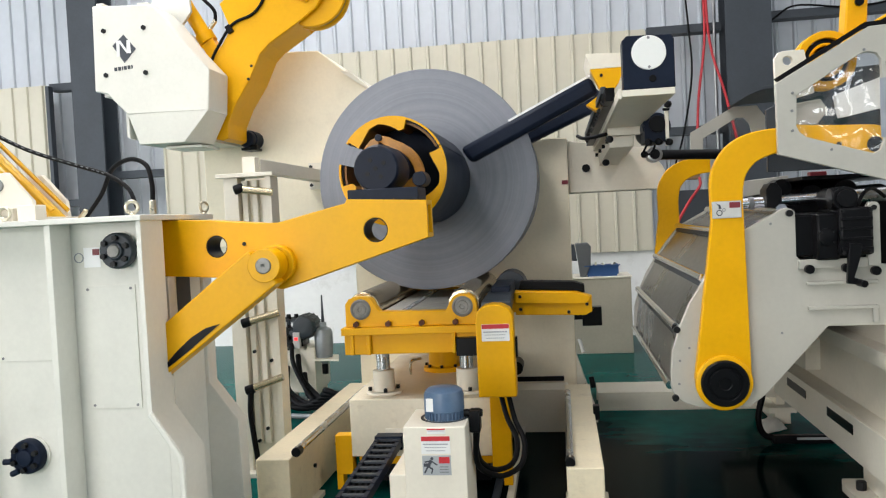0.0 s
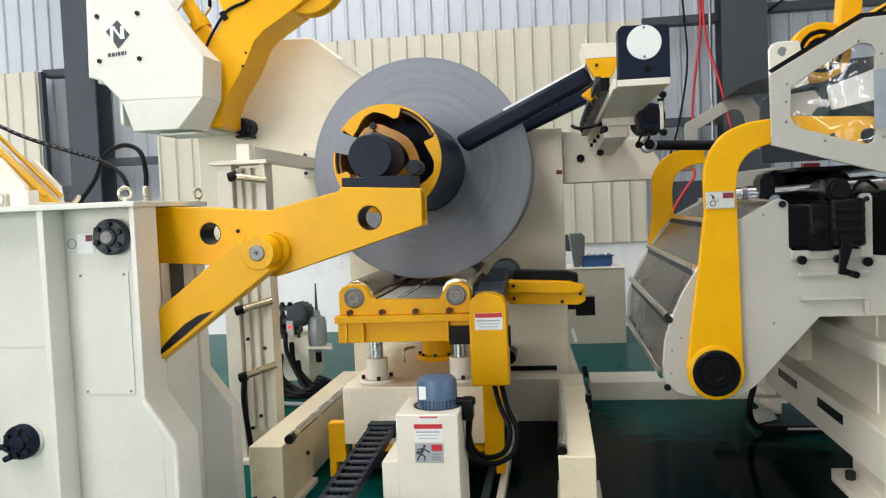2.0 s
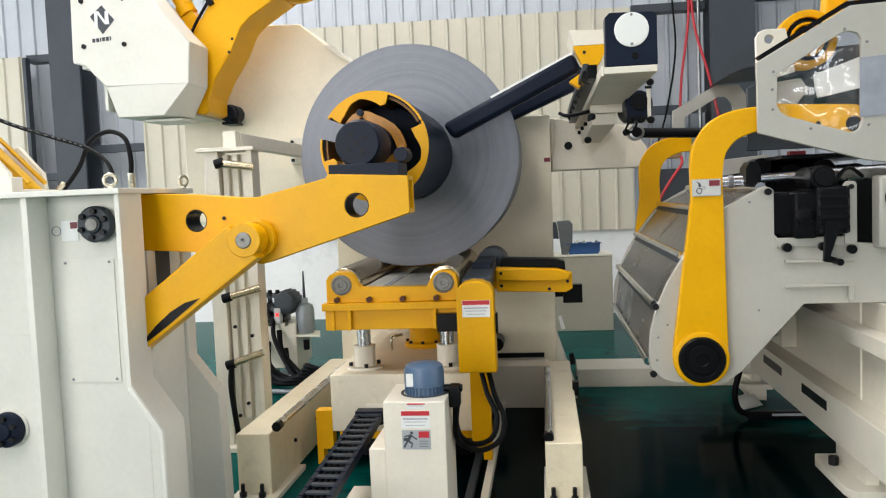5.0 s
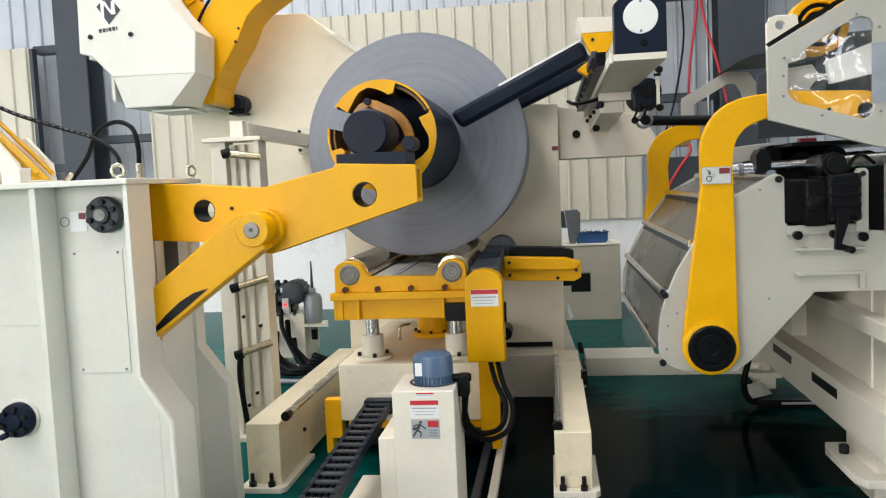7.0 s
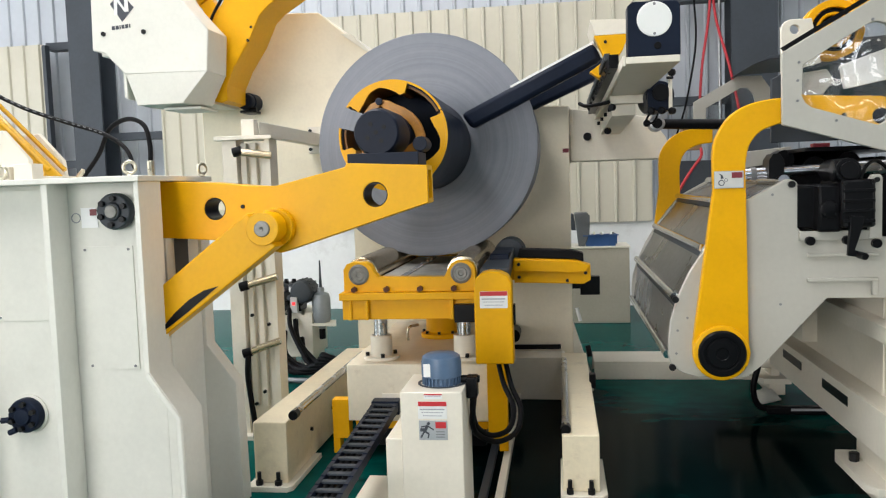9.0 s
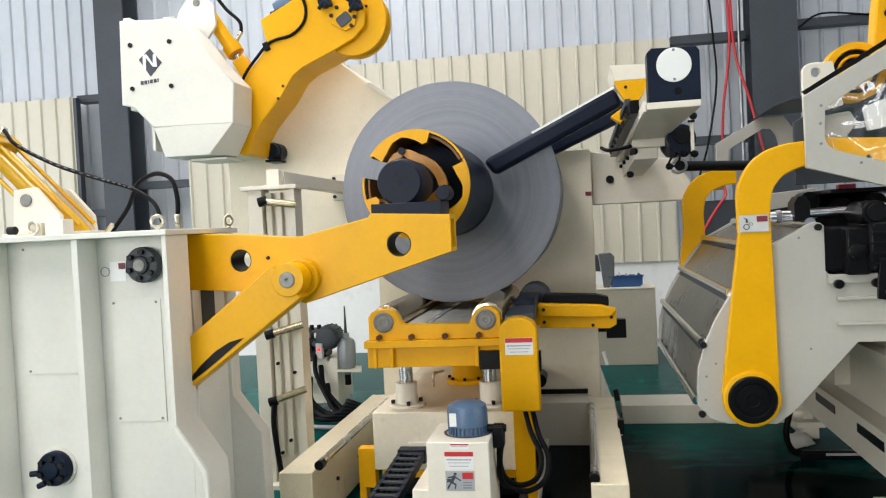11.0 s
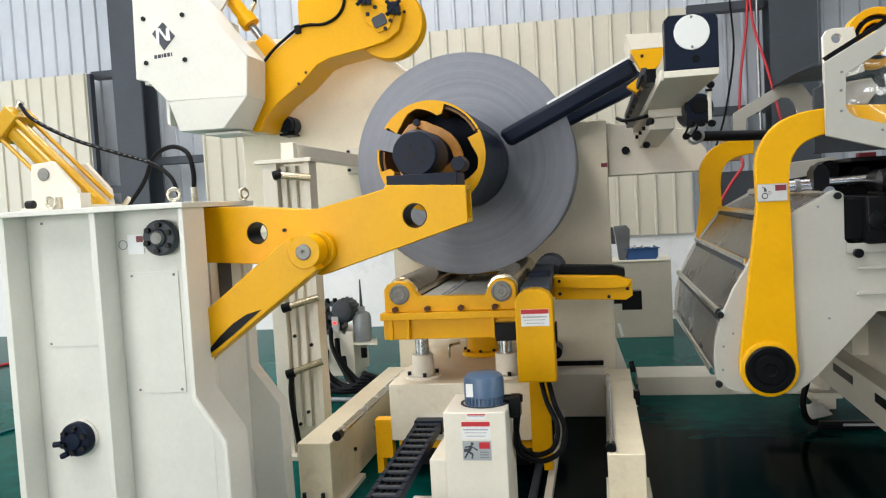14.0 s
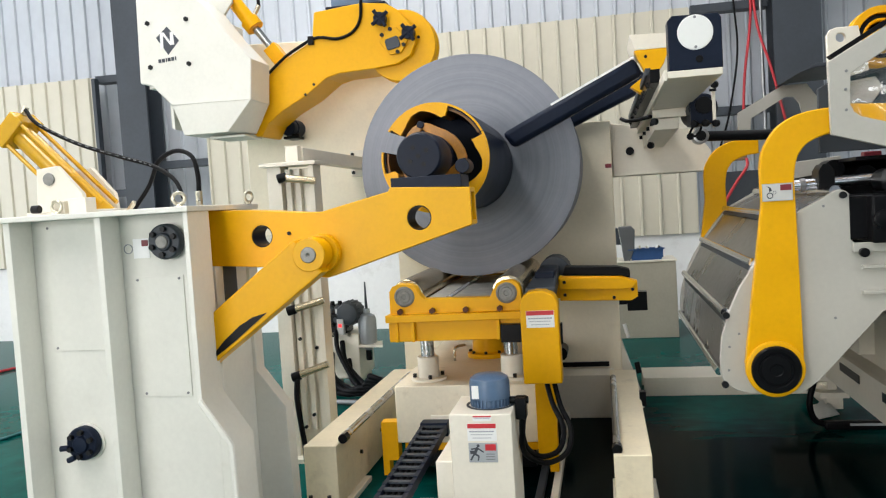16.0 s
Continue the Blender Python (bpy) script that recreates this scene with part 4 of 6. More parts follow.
# ---- cable chain ----
ch = thing("cable_chain", (-0.95, 3.7, 0.28), "black plastic drag chain with open cross bars", "cable chain")
links = 23
for k in range(links):
    y = 2.55 + (4.58 - 2.55) * k / (links - 1)
    z = 0.30 + 0.05 * (y - 3.0) / 1.6
    xc = -0.995 + 0.012 * (4.6 - y)
    dy = (4.58 - 2.55) / (links - 1) / 2
    for s in (-1, 1):
        part("side_link", boxed(xc + s * 0.064 - 0.010, xc + s * 0.064 + 0.010, y - dy * 0.97, y + dy * 0.97, z - 0.025, z + 0.022), NAVY, ch, bevel=0)
    part("cross_bar", boxed(xc - 0.0535, xc + 0.0535, y - dy * 0.32, y + dy * 0.32, z + 0.010, z + 0.02), COLUMN, ch, bevel=0)
    part("cross_bar", boxed(xc - 0.058, xc + 0.058, y - dy * 0.26, y + dy * 0.26, z - 0.024, z - 0.016), NAVY, ch, bevel=0)
for dx, r in ((-0.035, 0.013), (-0.005, 0.012), (0.025, 0.014), (0.047, 0.009)):
    part("cable", hose(B(), [(-0.995 + 0.012 * (4.6 - y) + dx, y, 0.30 + 0.05 * (y - 3.0) / 1.6 - 0.004) for y in (2.56, 3.2, 3.9, 4.58)], r, 8, 4), RUBBER, ch, "black cable inside the chain", bevel=0)
part("floor_strip", prism(B(), [(2.55, 0.256), (4.58, 0.32), (4.58, 0.323), (2.55, 0.259)], -1.035, -0.925, "x"), RUBBER, ch, bevel=0)
part("end_cover", boxed(-1.075, -0.915, 4.50, 4.585, 0.30, 0.378), NAVY, ch, bevel=0.004)
ct = thing("chain_trough", (-0.9, 3.6, 0), "cream sheet-steel trough under the drag chain", "trough")
part("bed", boxed(-1.05, -0.80, 2.4, 4.3, 0.0, 0.02), CREAM, ct)
part("support", boxed(-0.98, -0.82, 2.6, 3.6, 0.02, 0.12), CREAM, ct)
part("support_post", boxed(-1.02, -0.92, 2.5, 2.6, 0.02, 0.262), CREAM, ct)

# ---- side rack, behind the stand ----
rk = thing("side_rack", (-1.97, 5.05, 0), "cream steel upright rack with round bars and ribbed face", "rack")
part("post", boxed(-2.10, -2.005, 5.0, 5.14, 0.03, 1.92), CREAM, rk)
part("back_panel", boxed(-2.005, -1.82, 5.06, 5.10, 0.03, 1.90), CREAM, rk)
for x in (-1.985, -1.92, -1.855):
    part("rib", boxed(x, x + 0.036, 5.02, 5.06, 0.2, 1.90), CREAM, rk)
part("right_post", boxed(-1.82, -1.785, 5.0, 5.14, 0.03, 1.92), CREAM, rk)
part("cap_plate", boxed(-2.14, -1.76, 4.97, 5.18, 1.92, 1.945), CREAM, rk)
part("base_plate", boxed(-2.16, -1.74, 4.93, 5.22, 0.0, 0.03), CREAM, rk)
for z0, z1 in ((1.845, 1.815), (0.995, 1.05), (0.565, 0.635)):
    bar = part("bar", rodded((-1.985, 4.96, z0), (-1.775, 5.0, z1), 0.024, n=20), ROLLER, rk, "worn round steel bar", bevel=0)
    part("bar_end", rodded((-2.01, 4.955, z0 - 0.006), (-1.955, 4.965, z0 + 0.008), 0.03, n=18), BLACK, bar)
bolts(rk, [(-1.96, 5.02, 0.80), (-1.85, 5.02, 0.74), (-1.9, 5.02, 0.3), (-1.96, 5.02, 0.22)], 0.012, 0.015)
h = part("black_cable", hose(B(), [(-1.975, 4.95, 0.55), (-1.985, 4.95, 0.42), (-1.97, 4.95, 0.25), (-1.955, 4.95, 0.12), (-1.94, 4.92, 0.02)], 0.018), RUBBER, None, bevel=0)
tagged(h, "black taped cable hanging to the floor by the rack", "cable")
ga = thing("guide_arm", (-2.0, 5.6, 2.05), "cream steel arm bolted to the decoiler housing", "bracket")
b = B()
v = []
for x, y, w in ((-1.93, 5.12, 0.042), (-1.80, 6.12, 0.045)):
    v += [b.verts.new((x + sx * 0.04, y, (2.0 if y < 5.5 else 1.965) + sz * w)) for sx, sz in ((-1, -1), (1, -1), (1, 1), (-1, 1))]
for f in ((0, 1, 2, 3), (7, 6, 5, 4), (0, 4, 5, 1), (1, 5, 6, 2), (2, 6, 7, 3), (3, 7, 4, 0)):
    b.faces.new([v[k] for k in f])
part("bar", b, CREAM, ga)
part("mount_plate", boxed(-1.88, -1.72, 6.12, 6.2, 1.87, 2.07), CREAM, ga)
bolts(ga, [(x, 6.12, z) for x in (-1.86, -1.74) for z in (1.90, 2.04)], 0.014, 0.015)
part("stub", boxed(-1.985, -1.90, 5.05, 5.13, 1.945, 2.052), CREAM, ga)

# ---- hydraulic pump set by the far wall ----
pp = thing("pump_set", (-2.3, 7.05, 0), "cream hydraulic pump set with dark valves, motor and grey accumulator", "hydraulic pump")
part("tank", boxed(-2.56, -2.16, 6.9, 7.35, 0.12, 0.52), CREAM, pp, bevel=0.008)
part("leg", boxed(-2.54, -2.46, 6.95, 7.3, 0.0, 0.12), CREAM, pp)
part("leg", boxed(-2.26, -2.18, 6.95, 7.3, 0.0, 0.12), CREAM, pp)
part("manifold", boxed(-2.55, -2.28, 6.95, 7.15, 0.52, 0.70), BLACK, pp, bevel=0.006)
for k in range(4):
    sol = part("solenoid", rodded((-2.56 + 0.07 * k, 6.94, 0.735), (-2.56 + 0.07 * k, 7.14, 0.735), 0.034, n=16), COLUMN, pp)
    part("solenoid_cap", rodded((-2.56 + 0.07 * k, 7.02, 0.76), (-2.56 + 0.07 * k, 7.02, 0.805), 0.026, n=12, r1=0.018), BLACK, sol)
    part("solenoid_plug", boxed(-2.575 + 0.07 * k, -2.545 + 0.07 * k, 6.915, 6.94, 0.70, 0.745), GALV, sol, bevel=0.003)
random.seed(21)
for k in range(7):
    x, z = -2.56 + 0.05 * k, 0.60 + 0.05 * (k % 3)
    part("valve_cap", rodded((x, 6.945, z), (x, 6.90, z), 0.024, n=14), random.choice((NAVY, COLUMN, GALV, BLACK)), pp)
    part("pipe_fitting", rodded((x + 0.02, 6.93, z - 0.07), (x + 0.02, 6.88, z - 0.09), 0.014, n=8), random.choice((ZINC, BOLT)), pp, bevel=0)
mt = part("motor", lathe(B(), (-2.245, 0, 0.70), [(0.09, 7.12), (0.102, 7.08), (0.102, 6.90), (0.09, 6.87), (0.06, 6.86), (0.03, 6.862)], n=28), COLUMN, pp, "dark grey electric motor")
for k in range(16):
    a = 2 * math.pi * k / 16
    part("cooling_fin", rodded((-2.245 + 0.103 * math.cos(a), 6.91, 0.70 + 0.103 * math.sin(a)), (-2.245 + 0.103 * math.cos(a), 7.08, 0.70 + 0.103 * math.sin(a)), 0.008, n=6), COLUMN, mt, bevel=0)
ind = part("indicator_box", boxed(-2.335, -2.275, 6.85, 6.90, 0.52, 0.66), mat("clear_grey_plug", (0.5, 0.5, 0.5), 0.3), pp)
part("indicator_light", boxed(-2.318, -2.292, 6.842, 6.852, 0.592, 0.618), REDLAMP, ind, bevel=0)
part("tray", prism(B(), [(-2.16, 6.88), (-1.93, 6.85), (-2.0, 7.1), (-2.16, 7.1)], 0.40, 0.42, "z"), CREAM, pp)
ac = part("accumulator", lathe(B(), (-2.095, 6.98, 0), [(0.02, 0.36), (0.045, 0.385), (0.075, 0.43), (0.082, 0.48), (0.082, 0.63), (0.07, 0.67), (0.03, 0.69), (0.03, 0.73)], axis="z", n=32), ACCUM, pp, "grey bladder accumulator", bevel=0)
part("stem", rodded((-2.095, 6.98, 0.72), (-2.095, 6.98, 0.97), 0.014, n=10, r1=0.006), COLUMN, ac, "dark valve stem")
part("neck", rodded((-2.095, 6.98, 0.27), (-2.095, 6.98, 0.36), 0.028, n=14), BLACK, pp)
for k, (z0, r) in enumerate(((0.5, 0.024), (0.42, 0.024), (0.36, 0.022), (0.56, 0.02), (0.46, 0.024), (0.30, 0.024))):
    h = part("hydraulic_hose", hose(B(), [(-2.5 + 0.05 * k, 6.86, z0), (-2.47 + 0.06 * k, 6.72, z0 - 0.17), (-2.28 + 0.07 * k, 6.52, 0.10 + 0.01 * k), (-2.0 + 0.02 * k, 6.46 - 0.03 * k, 0.09 + 0.035 * k), (-1.72, 6.42 - 0.03 * k, 0.08 + 0.03 * k), (-1.3, 6.4 - 0.02 * k, 0.09 + 0.03 * k)], r), RUBBER, None, bevel=0)
    tagged(h, "thick black hydraulic hose lying from the pump to the decoiler", "hose", "pump hoses")
h = part("hydraulic_hose", hose(B(), [(-2.6, 6.6, 0.03), (-2.3, 6.45, 0.03), (-1.9, 6.40, 0.03), (-1.5, 6.38, 0.03)], 0.02), ACCUM, None, bevel=0)
tagged(h, "grey hose lying on the floor by the pump", "hose", "pump hoses")

# ---- decoiler housing ----
ho = thing("decoiler_housing", (-1.2, 6.6, 0), "large cream decoiler gear housing behind the coil", "machine housing")
prof = [(-1.57, 0.0), (-1.57, 1.45), (-2.76, 1.45), (-2.76, 2.98), (-1.78, 2.94), (-1.36, 2.585), (-0.20, 2.16), (0.095, 2.15), (0.095, 0.0)]
part("body", prism(B(), prof, 6.2, 7.3), HOUSE, ho, bevel=0.008)
part("roof_sheet", prism(B(), [(-1.60, 2.76), (-1.53, 2.76), (-1.30, 2.555), (-0.2, 2.19), (-0.2, 2.162), (-1.36, 2.588)], 6.16, 7.32), CREAM, ho)
part("plinth", boxed(-1.5, 0.03, 5.96, 6.2, 0.0, 0.315), CREAM, ho, bevel=0.005)
# Black strip drawn for the shadow in the gap above the plinth.
part("plinth_gap_shade", boxed(-0.36, 0.0, 6.18, 6.199, 0.33, 0.365), BLACK, ho, bevel=0)
part("foot_rib", prism(B(), [(0.095, 0.0), (0.095, 0.52), (0.24, 0.06), (0.24, 0.0)], 6.22, 6.4), CREAM, ho)
part("tag", boxed(0.045, 0.09, 6.195, 6.2, 1.805, 1.835), MAROON, ho, "small maroon plate", bevel=0)
part("switch_box", boxed(0.155, 0.30, 6.22, 6.32, 0.735, 0.875), BLACK, ho)
part("switch_bracket", boxed(0.09, 0.16, 6.25, 6.3, 0.78, 0.83), BLACK, ho)
part("cylinder_end", rodded((-0.345, 5.98, 0.47), (-0.345, 6.2, 0.47), 0.05, n=20), BLACK, ho)
part("plug", rodded((0.20, 6.17, 0.36), (0.215, 6.15, 0.28), 0.02, n=12), BLACK, ho)
part("cleat", hose(B(), [(0.125, 6.21, 0.64), (0.15, 6.2, 0.54)], 0.014), WHITE, ho, bevel=0)

# ---- tool cabinet, tool box and low floor beam ----
tc = thing("low_cabinet", (0.4, 9.4, 0), "plain cream steel pedestal cabinet", "cabinet")
part("carcass", boxed(0.02, 0.765, 9.2, 9.75, 0.0, 0.84), SHADECREAM, tc, bevel=0.006)
part("top", boxed(0.015, 0.775, 9.19, 9.76, 0.84, 0.86), CREAM, tc)
tb = thing("tool_box", (0.45, 9.4, 0.86), "blue plastic tool box with its grey lid open", "tool box")
side_poly = [(0.30, 0.86), (0.62, 0.86), (0.645, 0.985), (0.275, 0.98)]
part("front", plate(side_poly, [], 9.25, 9.27), DKBLUE, tb)
part("back", plate(side_poly, [], 9.45, 9.47), DKBLUE, tb)
part("floor", boxed(0.30, 0.62, 9.27, 9.45, 0.86, 0.88), DKBLUE, tb)
part("side", boxed(0.285, 0.305, 9.27, 9.45, 0.88, 0.98), DKBLUE, tb)
part("side", boxed(0.62, 0.64, 9.27, 9.45, 0.88, 0.98), DKBLUE, tb)
part("rim", plate([(0.265, 0.97), (0.655, 0.975), (0.655, 0.99), (0.265, 0.985)], [], 9.238, 9.249), DKBLUE, tb)
part("lid", prism(B(), [(0.215, 0.861), (0.282, 0.861), (0.335, 1.0), (0.345, 1.20), (0.31, 1.24), (0.17, 1.235), (0.195, 1.05)], 9.24, 9.42), GREYLID, tb, "grey open lid", bevel=0.008)
part("lid_tray", prism(B(), [(0.06, 1.05), (0.19, 1.04), (0.165, 1.225), (0.04, 1.235)], 9.26, 9.40), COLUMN, tb, bevel=0.006)
random.seed(9)
for k in range(7):
    x = 0.36 + 0.036 * k
    part("tool", rodded((x, 9.29 + random.random() * 0.1, 0.93), (x + random.uniform(-0.06, 0.06), 9.33 + random.random() * 0.1, 1.005), 0.011, n=8), random.choice((ZINC, STEEL, WHITE)), tb, bevel=0)
fb = thing("floor_beam", (0.65, 6.85, 0), "cream steel channel lying on the green floor", "steel beam")
part("web", boxed(0.26, 1.6, 6.60, 6.96, 0.125, 0.145), CREAM, fb)
part("side", boxed(0.26, 1.6, 6.58, 6.60, 0.0, 0.145), CREAM, fb)
part("side", boxed(0.26, 1.6, 6.96, 6.98, 0.0, 0.145), CREAM, fb)

# ---- peeler table and its arm ----
pa = thing("peeler_boom", (0.5, 6.45, 1.94), "cream box-section arm of the strip peeler, fixed to the decoiler", "machine arm")
part("beam", prism(B(), [(0.10, 1.74), (0.86, 1.74), (0.80, 1.90), (0.69, 2.05), (0.10, 2.135)], 6.3, 6.7), CREAM, pa, bevel=0.006)
part("edge_strip", boxed(0.098, 0.125, 6.28, 6.31, 1.93, 2.13), CREAM, pa)
bolts(pa, [(0.23, 6.3, 1.92)], 0.03, 0.03, BLACK, n=18)
pt = thing("peeler_table", (0.5, 5.3, 2.16), "cream peeler table with a dark gearbox, motor and black knobs", "peeler table")


part("table_plate", taper(0.352, 0.612, 2.158, 2.192, 4.2, 0.335, 0.535, 2.105, 2.14, 5.2), CREAM, pt)
part("side_strip", taper(0.336, 0.351, 2.148, 2.200, 4.2, 0.288, 0.303, 2.045, 2.10, 6.32), CREAM, pt)
part("rear_plate", taper(0.335, 0.535, 2.105, 2.14, 5.23, 0.305, 0.50, 2.05, 2.09, 6.3), CREAM, pt)
gb = part("gearbox", prism(B(), [(0.362, 2.192), (0.362, 2.435), (0.385, 2.457), (0.60, 2.452), (0.614, 2.43), (0.614, 2.192)], 4.2, 4.31), NAVY, pt, "dark navy gearbox", bevel=0.004)
disc = part("round_cover", lathe(B(), (0.49, 4.2, 2.368), [(0.084, 0.002), (0.084, -0.006), (0.08, -0.008), (0.002, -0.008)], n=40), WHITE, gb, "white round cover", bevel=0, smooth=18)
bolts(disc, [(0.49, 4.193, 2.44), (0.49, 4.193, 2.297)], 0.007, 0.003, INK, n=12)
part("plug", lathe(B(), (0.505, 4.2, 2.24), [(0.018, 0.0), (0.018, -0.006), (0.008, -0.006)], n=16), BLACK, gb)
blade = part("blade", taper(0.285, 0.335, 2.175, 2.245, 4.45, 0.238, 0.287, 2.08, 2.16, 6.2), BLACK, pt, "dark peeling blade with clamp screws", bevel=0.002)
for k in range(7):
    y = 4.6 + 0.24 * k
    x, z = 0.292 - 0.027 * (y - 4.45), 2.19 - 0.054 * (y - 4.45)
    part("clamp_screw", rodded((x - 0.004, y, z - 0.01), (x - 0.016, y, z + 0.012), 0.013, n=10), BOLT, blade, bevel=0)
part("blade_holder", taper(0.27, 0.30, 2.235, 2.275, 4.6, 0.225, 0.255, 2.13, 2.17, 6.1), COLUMN, blade)
part("cross_rib", taper(0.335, 0.535, 2.055, 2.105, 5.18, 0.335, 0.535, 2.055, 2.105, 5.22), CREAM, pt)
part("under_box", taper(0.345, 0.49, 1.985, 2.054, 5.23, 0.33, 0.47, 1.93, 2.04, 6.35), CREAM, pt)
for k in range(4):
    y = 5.3 + 0.22 * k
    part("side_screw", rodded((0.345 - 0.012 * k, y, 2.03 - 0.012 * k), (0.325 - 0.012 * k, y, 2.03 - 0.012 * k), 0.013, n=10), BLACK, pt, bevel=0)
part("drive_motor", rodded((0.61, 5.0, 2.08), (0.61, 5.5, 2.08), 0.082, n=24), NAVY, pt, "dark motor under the table", bevel=0.01)
part("motor_block", boxed(0.535, 0.66, 4.98, 5.2, 1.985, 2.10), NAVY, pt)
part("motor_post", boxed(0.655, 0.675, 4.96, 5.0, 1.96, 2.21), CREAM, pt)
for x, y, z in ((0.668, 4.95, 2.20), (0.668, 4.95, 1.98), (0.61, 4.95, 1.985), (0.55, 4.95, 1.985), (0.33, 5.0, 2.02), (0.32, 5.3, 1.90), (0.55, 5.2, 1.93)):
    part("knob", rodded((x - 0.004, y, z), (x + 0.012, y + 0.02, z), 0.021, n=14), BLACK, pt, bevel=0.004)
part("motor_cap", rodded((0.61, 4.985, 2.09), (0.61, 4.965, 2.09), 0.05, n=20), BLACK, pt)
part("post_pin", rodded((0.64, 4.955, 2.17), (0.68, 4.955, 2.17), 0.008, n=8), BOLT, pt)
part("spring", hose(B(), [(0.545, 5.2, 1.94), (0.57, 5.18, 1.99), (0.60, 5.18, 2.03), (0.615, 5.18, 1.98), (0.585, 5.18, 1.93), (0.55, 5.2, 1.94)], 0.007), BLACK, pt, bevel=0)
part("cable", hose(B(), [(0.155, 5.4, 2.085), (0.19, 5.3, 2.06), (0.25, 5.2, 2.055), (0.32, 5.1, 2.06)], 0.012), RUBBER, pt, bevel=0)
part("support_leg", boxed(0.42, 0.55, 6.3, 6.45, 2.0, 2.16), CREAM, pt)
part("funnel", prism(B(), [(0.213, 2.535), (0.425, 2.527), (0.436, 2.442), (0.24, 2.442)], 5.0, 5.5), CREAM, pt)
part("bracket", prism(B(), [(0.235, 2.441), (0.437, 2.442), (0.40, 2.35), (0.36, 2.30), (0.317, 2.265)], 5.0, 5.08), YELLOW, pt, "yellow bracket")
part("lower_bracket", prism(B(), [(0.265, 2.185), (0.205, 2.23), (0.285, 2.285), (0.32, 2.26), (0.30, 2.21)], 4.98, 5.06), YELLOW, pt, "yellow bracket")
bolts(pt, [(0.30, 5.0, 2.40)], 0.01, 0.01)


def guide_beam(y, x0, z0, x1, z1, w, edge):
    """A dark box beam that slopes up to the peeler table."""
    d = Vector((x1 - x0, 0, z1 - z0)).normalized()
    n = Vector((-d.z, 0, d.x))
    a, b_ = Vector((x0, 0, z0)), Vector((x1, 0, z1))
    poly = [(p.x, p.z) for p in (a, b_, b_ - n * w, a + d * 0.02 - n * w)]
    t = thing("guide_beam", ((x0 + x1) / 2, y, (z0 + z1) / 2), "dark navy steel beam sloping from the peeler to the coil", "steel beam", "peeler beams")
    part("beam", prism(B(), poly, y, y + 0.10), NAVY, t, bevel=0.03)
    if edge:
        # White strip painted in place of the highlight along the beam's top edge.
        part("highlight_strip", prism(B(), [(p.x, p.z) for p in (a * 0.62 + b_ * 0.38 + n * 0.009, b_ + n * 0.009, b_ - n * 0.004, a * 0.62 + b_ * 0.38 - n * 0.004)], y + 0.012, y + 0.088), BRIGHT, t, "white strip painted as the highlight on the beam edge", bevel=0)


guide_beam(5.1, -0.58, 2.03, 0.238, 2.42, 0.118, True)
guide_beam(6.04, -0.62, 2.085, 0.33, 2.485, 0.15, False)

# ---- hold-down arm above the coil ----
hd = thing("hold_down_press", (-2.7, 5.5, 2.3), "cream sheet-steel hold-down press head with dark diamond emblem", "machine head")
face = [(-3.10, 3.17), (-3.115, 2.585), (-3.03, 2.565), (-2.89, 2.415), (-2.30, 2.404), (-2.28, 2.683), (-2.44, 2.865), (-2.585, 3.065), (-2.665, 3.145)]
shell = part("shell", prism(B(), face, 5.3, 5.62), NEUTRAL, hd, bevel=0.008)
b = B()
va = [b.verts.new((x, y, 2.413)) for x, y in ((-2.885, 5.302), (-2.302, 5.302), (-2.302, 5.62), (-2.885, 5.62))]
vb_ = [b.verts.new((x, y, 2.205)) for x, y in ((-2.825, 5.325), (-2.50, 5.325), (-2.415, 5.44), (-2.415, 5.62), (-2.825, 5.62))]
b.faces.new(va)
b.faces.new(vb_[::-1])
for ids in ((va[0], vb_[0], vb_[1], va[1]), (va[1], vb_[1], vb_[2]), (va[1], vb_[2], vb_[3], va[2]), (va[2], vb_[3], vb_[4], va[3]), (va[3], vb_[4], vb_[0], va[0])):
    b.faces.new(ids)
part("lower_shell", b, NEUTRAL, hd, bevel=0.004)
part("tab", boxed(-3.06, -2.99, 5.32, 5.40, 2.545, 2.575), NEUTRAL, hd)
part("side_flap", prism(B(), [(-2.918, 2.43), (-2.918, 2.265), (-2.895, 2.25), (-2.895, 2.43)], 5.33, 5.60), NEUTRAL, hd)
part("bottom_shelf", boxed(-2.70, -2.43, 5.45, 5.75, 2.178, 2.196), NEUTRAL, hd)
part("carrier", boxed(-2.95, -2.45, 5.62, 6.2, 2.235, 2.30), NEUTRAL, hd)
part("rear_mount", boxed(-3.05, -2.72, 5.62, 6.2, 2.3, 3.1), NEUTRAL, hd)
part("top_tab", boxed(-3.08, -3.03, 5.32, 5.5, 3.16, 3.19), NEUTRAL, hd)
part("top_tab", boxed(-2.78, -2.70, 5.32, 5.5, 3.14, 3.17), NEUTRAL, hd)
bolts(shell, [(-3.023, 5.3, 2.993), (-2.731, 5.3, 2.994), (-3.025, 5.3, 2.691), (-2.734, 5.3, 2.690)], 0.017, 0.012)
dm_ = part("emblem", prism(B(), [(-2.966, 2.888), (-2.880, 2.958), (-2.796, 2.856), (-2.884, 2.766)], 5.2965, 5.3), LOGOINK, hd, "dark diamond emblem", bevel=0)
part("emblem_stroke", prism(B(), [(-2.937, 2.812), (-2.915, 2.812), (-2.912, 2.90), (-2.862, 2.83), (-2.832, 2.83), (-2.836, 2.918), (-2.858, 2.918), (-2.862, 2.855), (-2.905, 2.92), (-2.934, 2.92)], 5.294, 5.2968), WHITE, dm_, bevel=0)
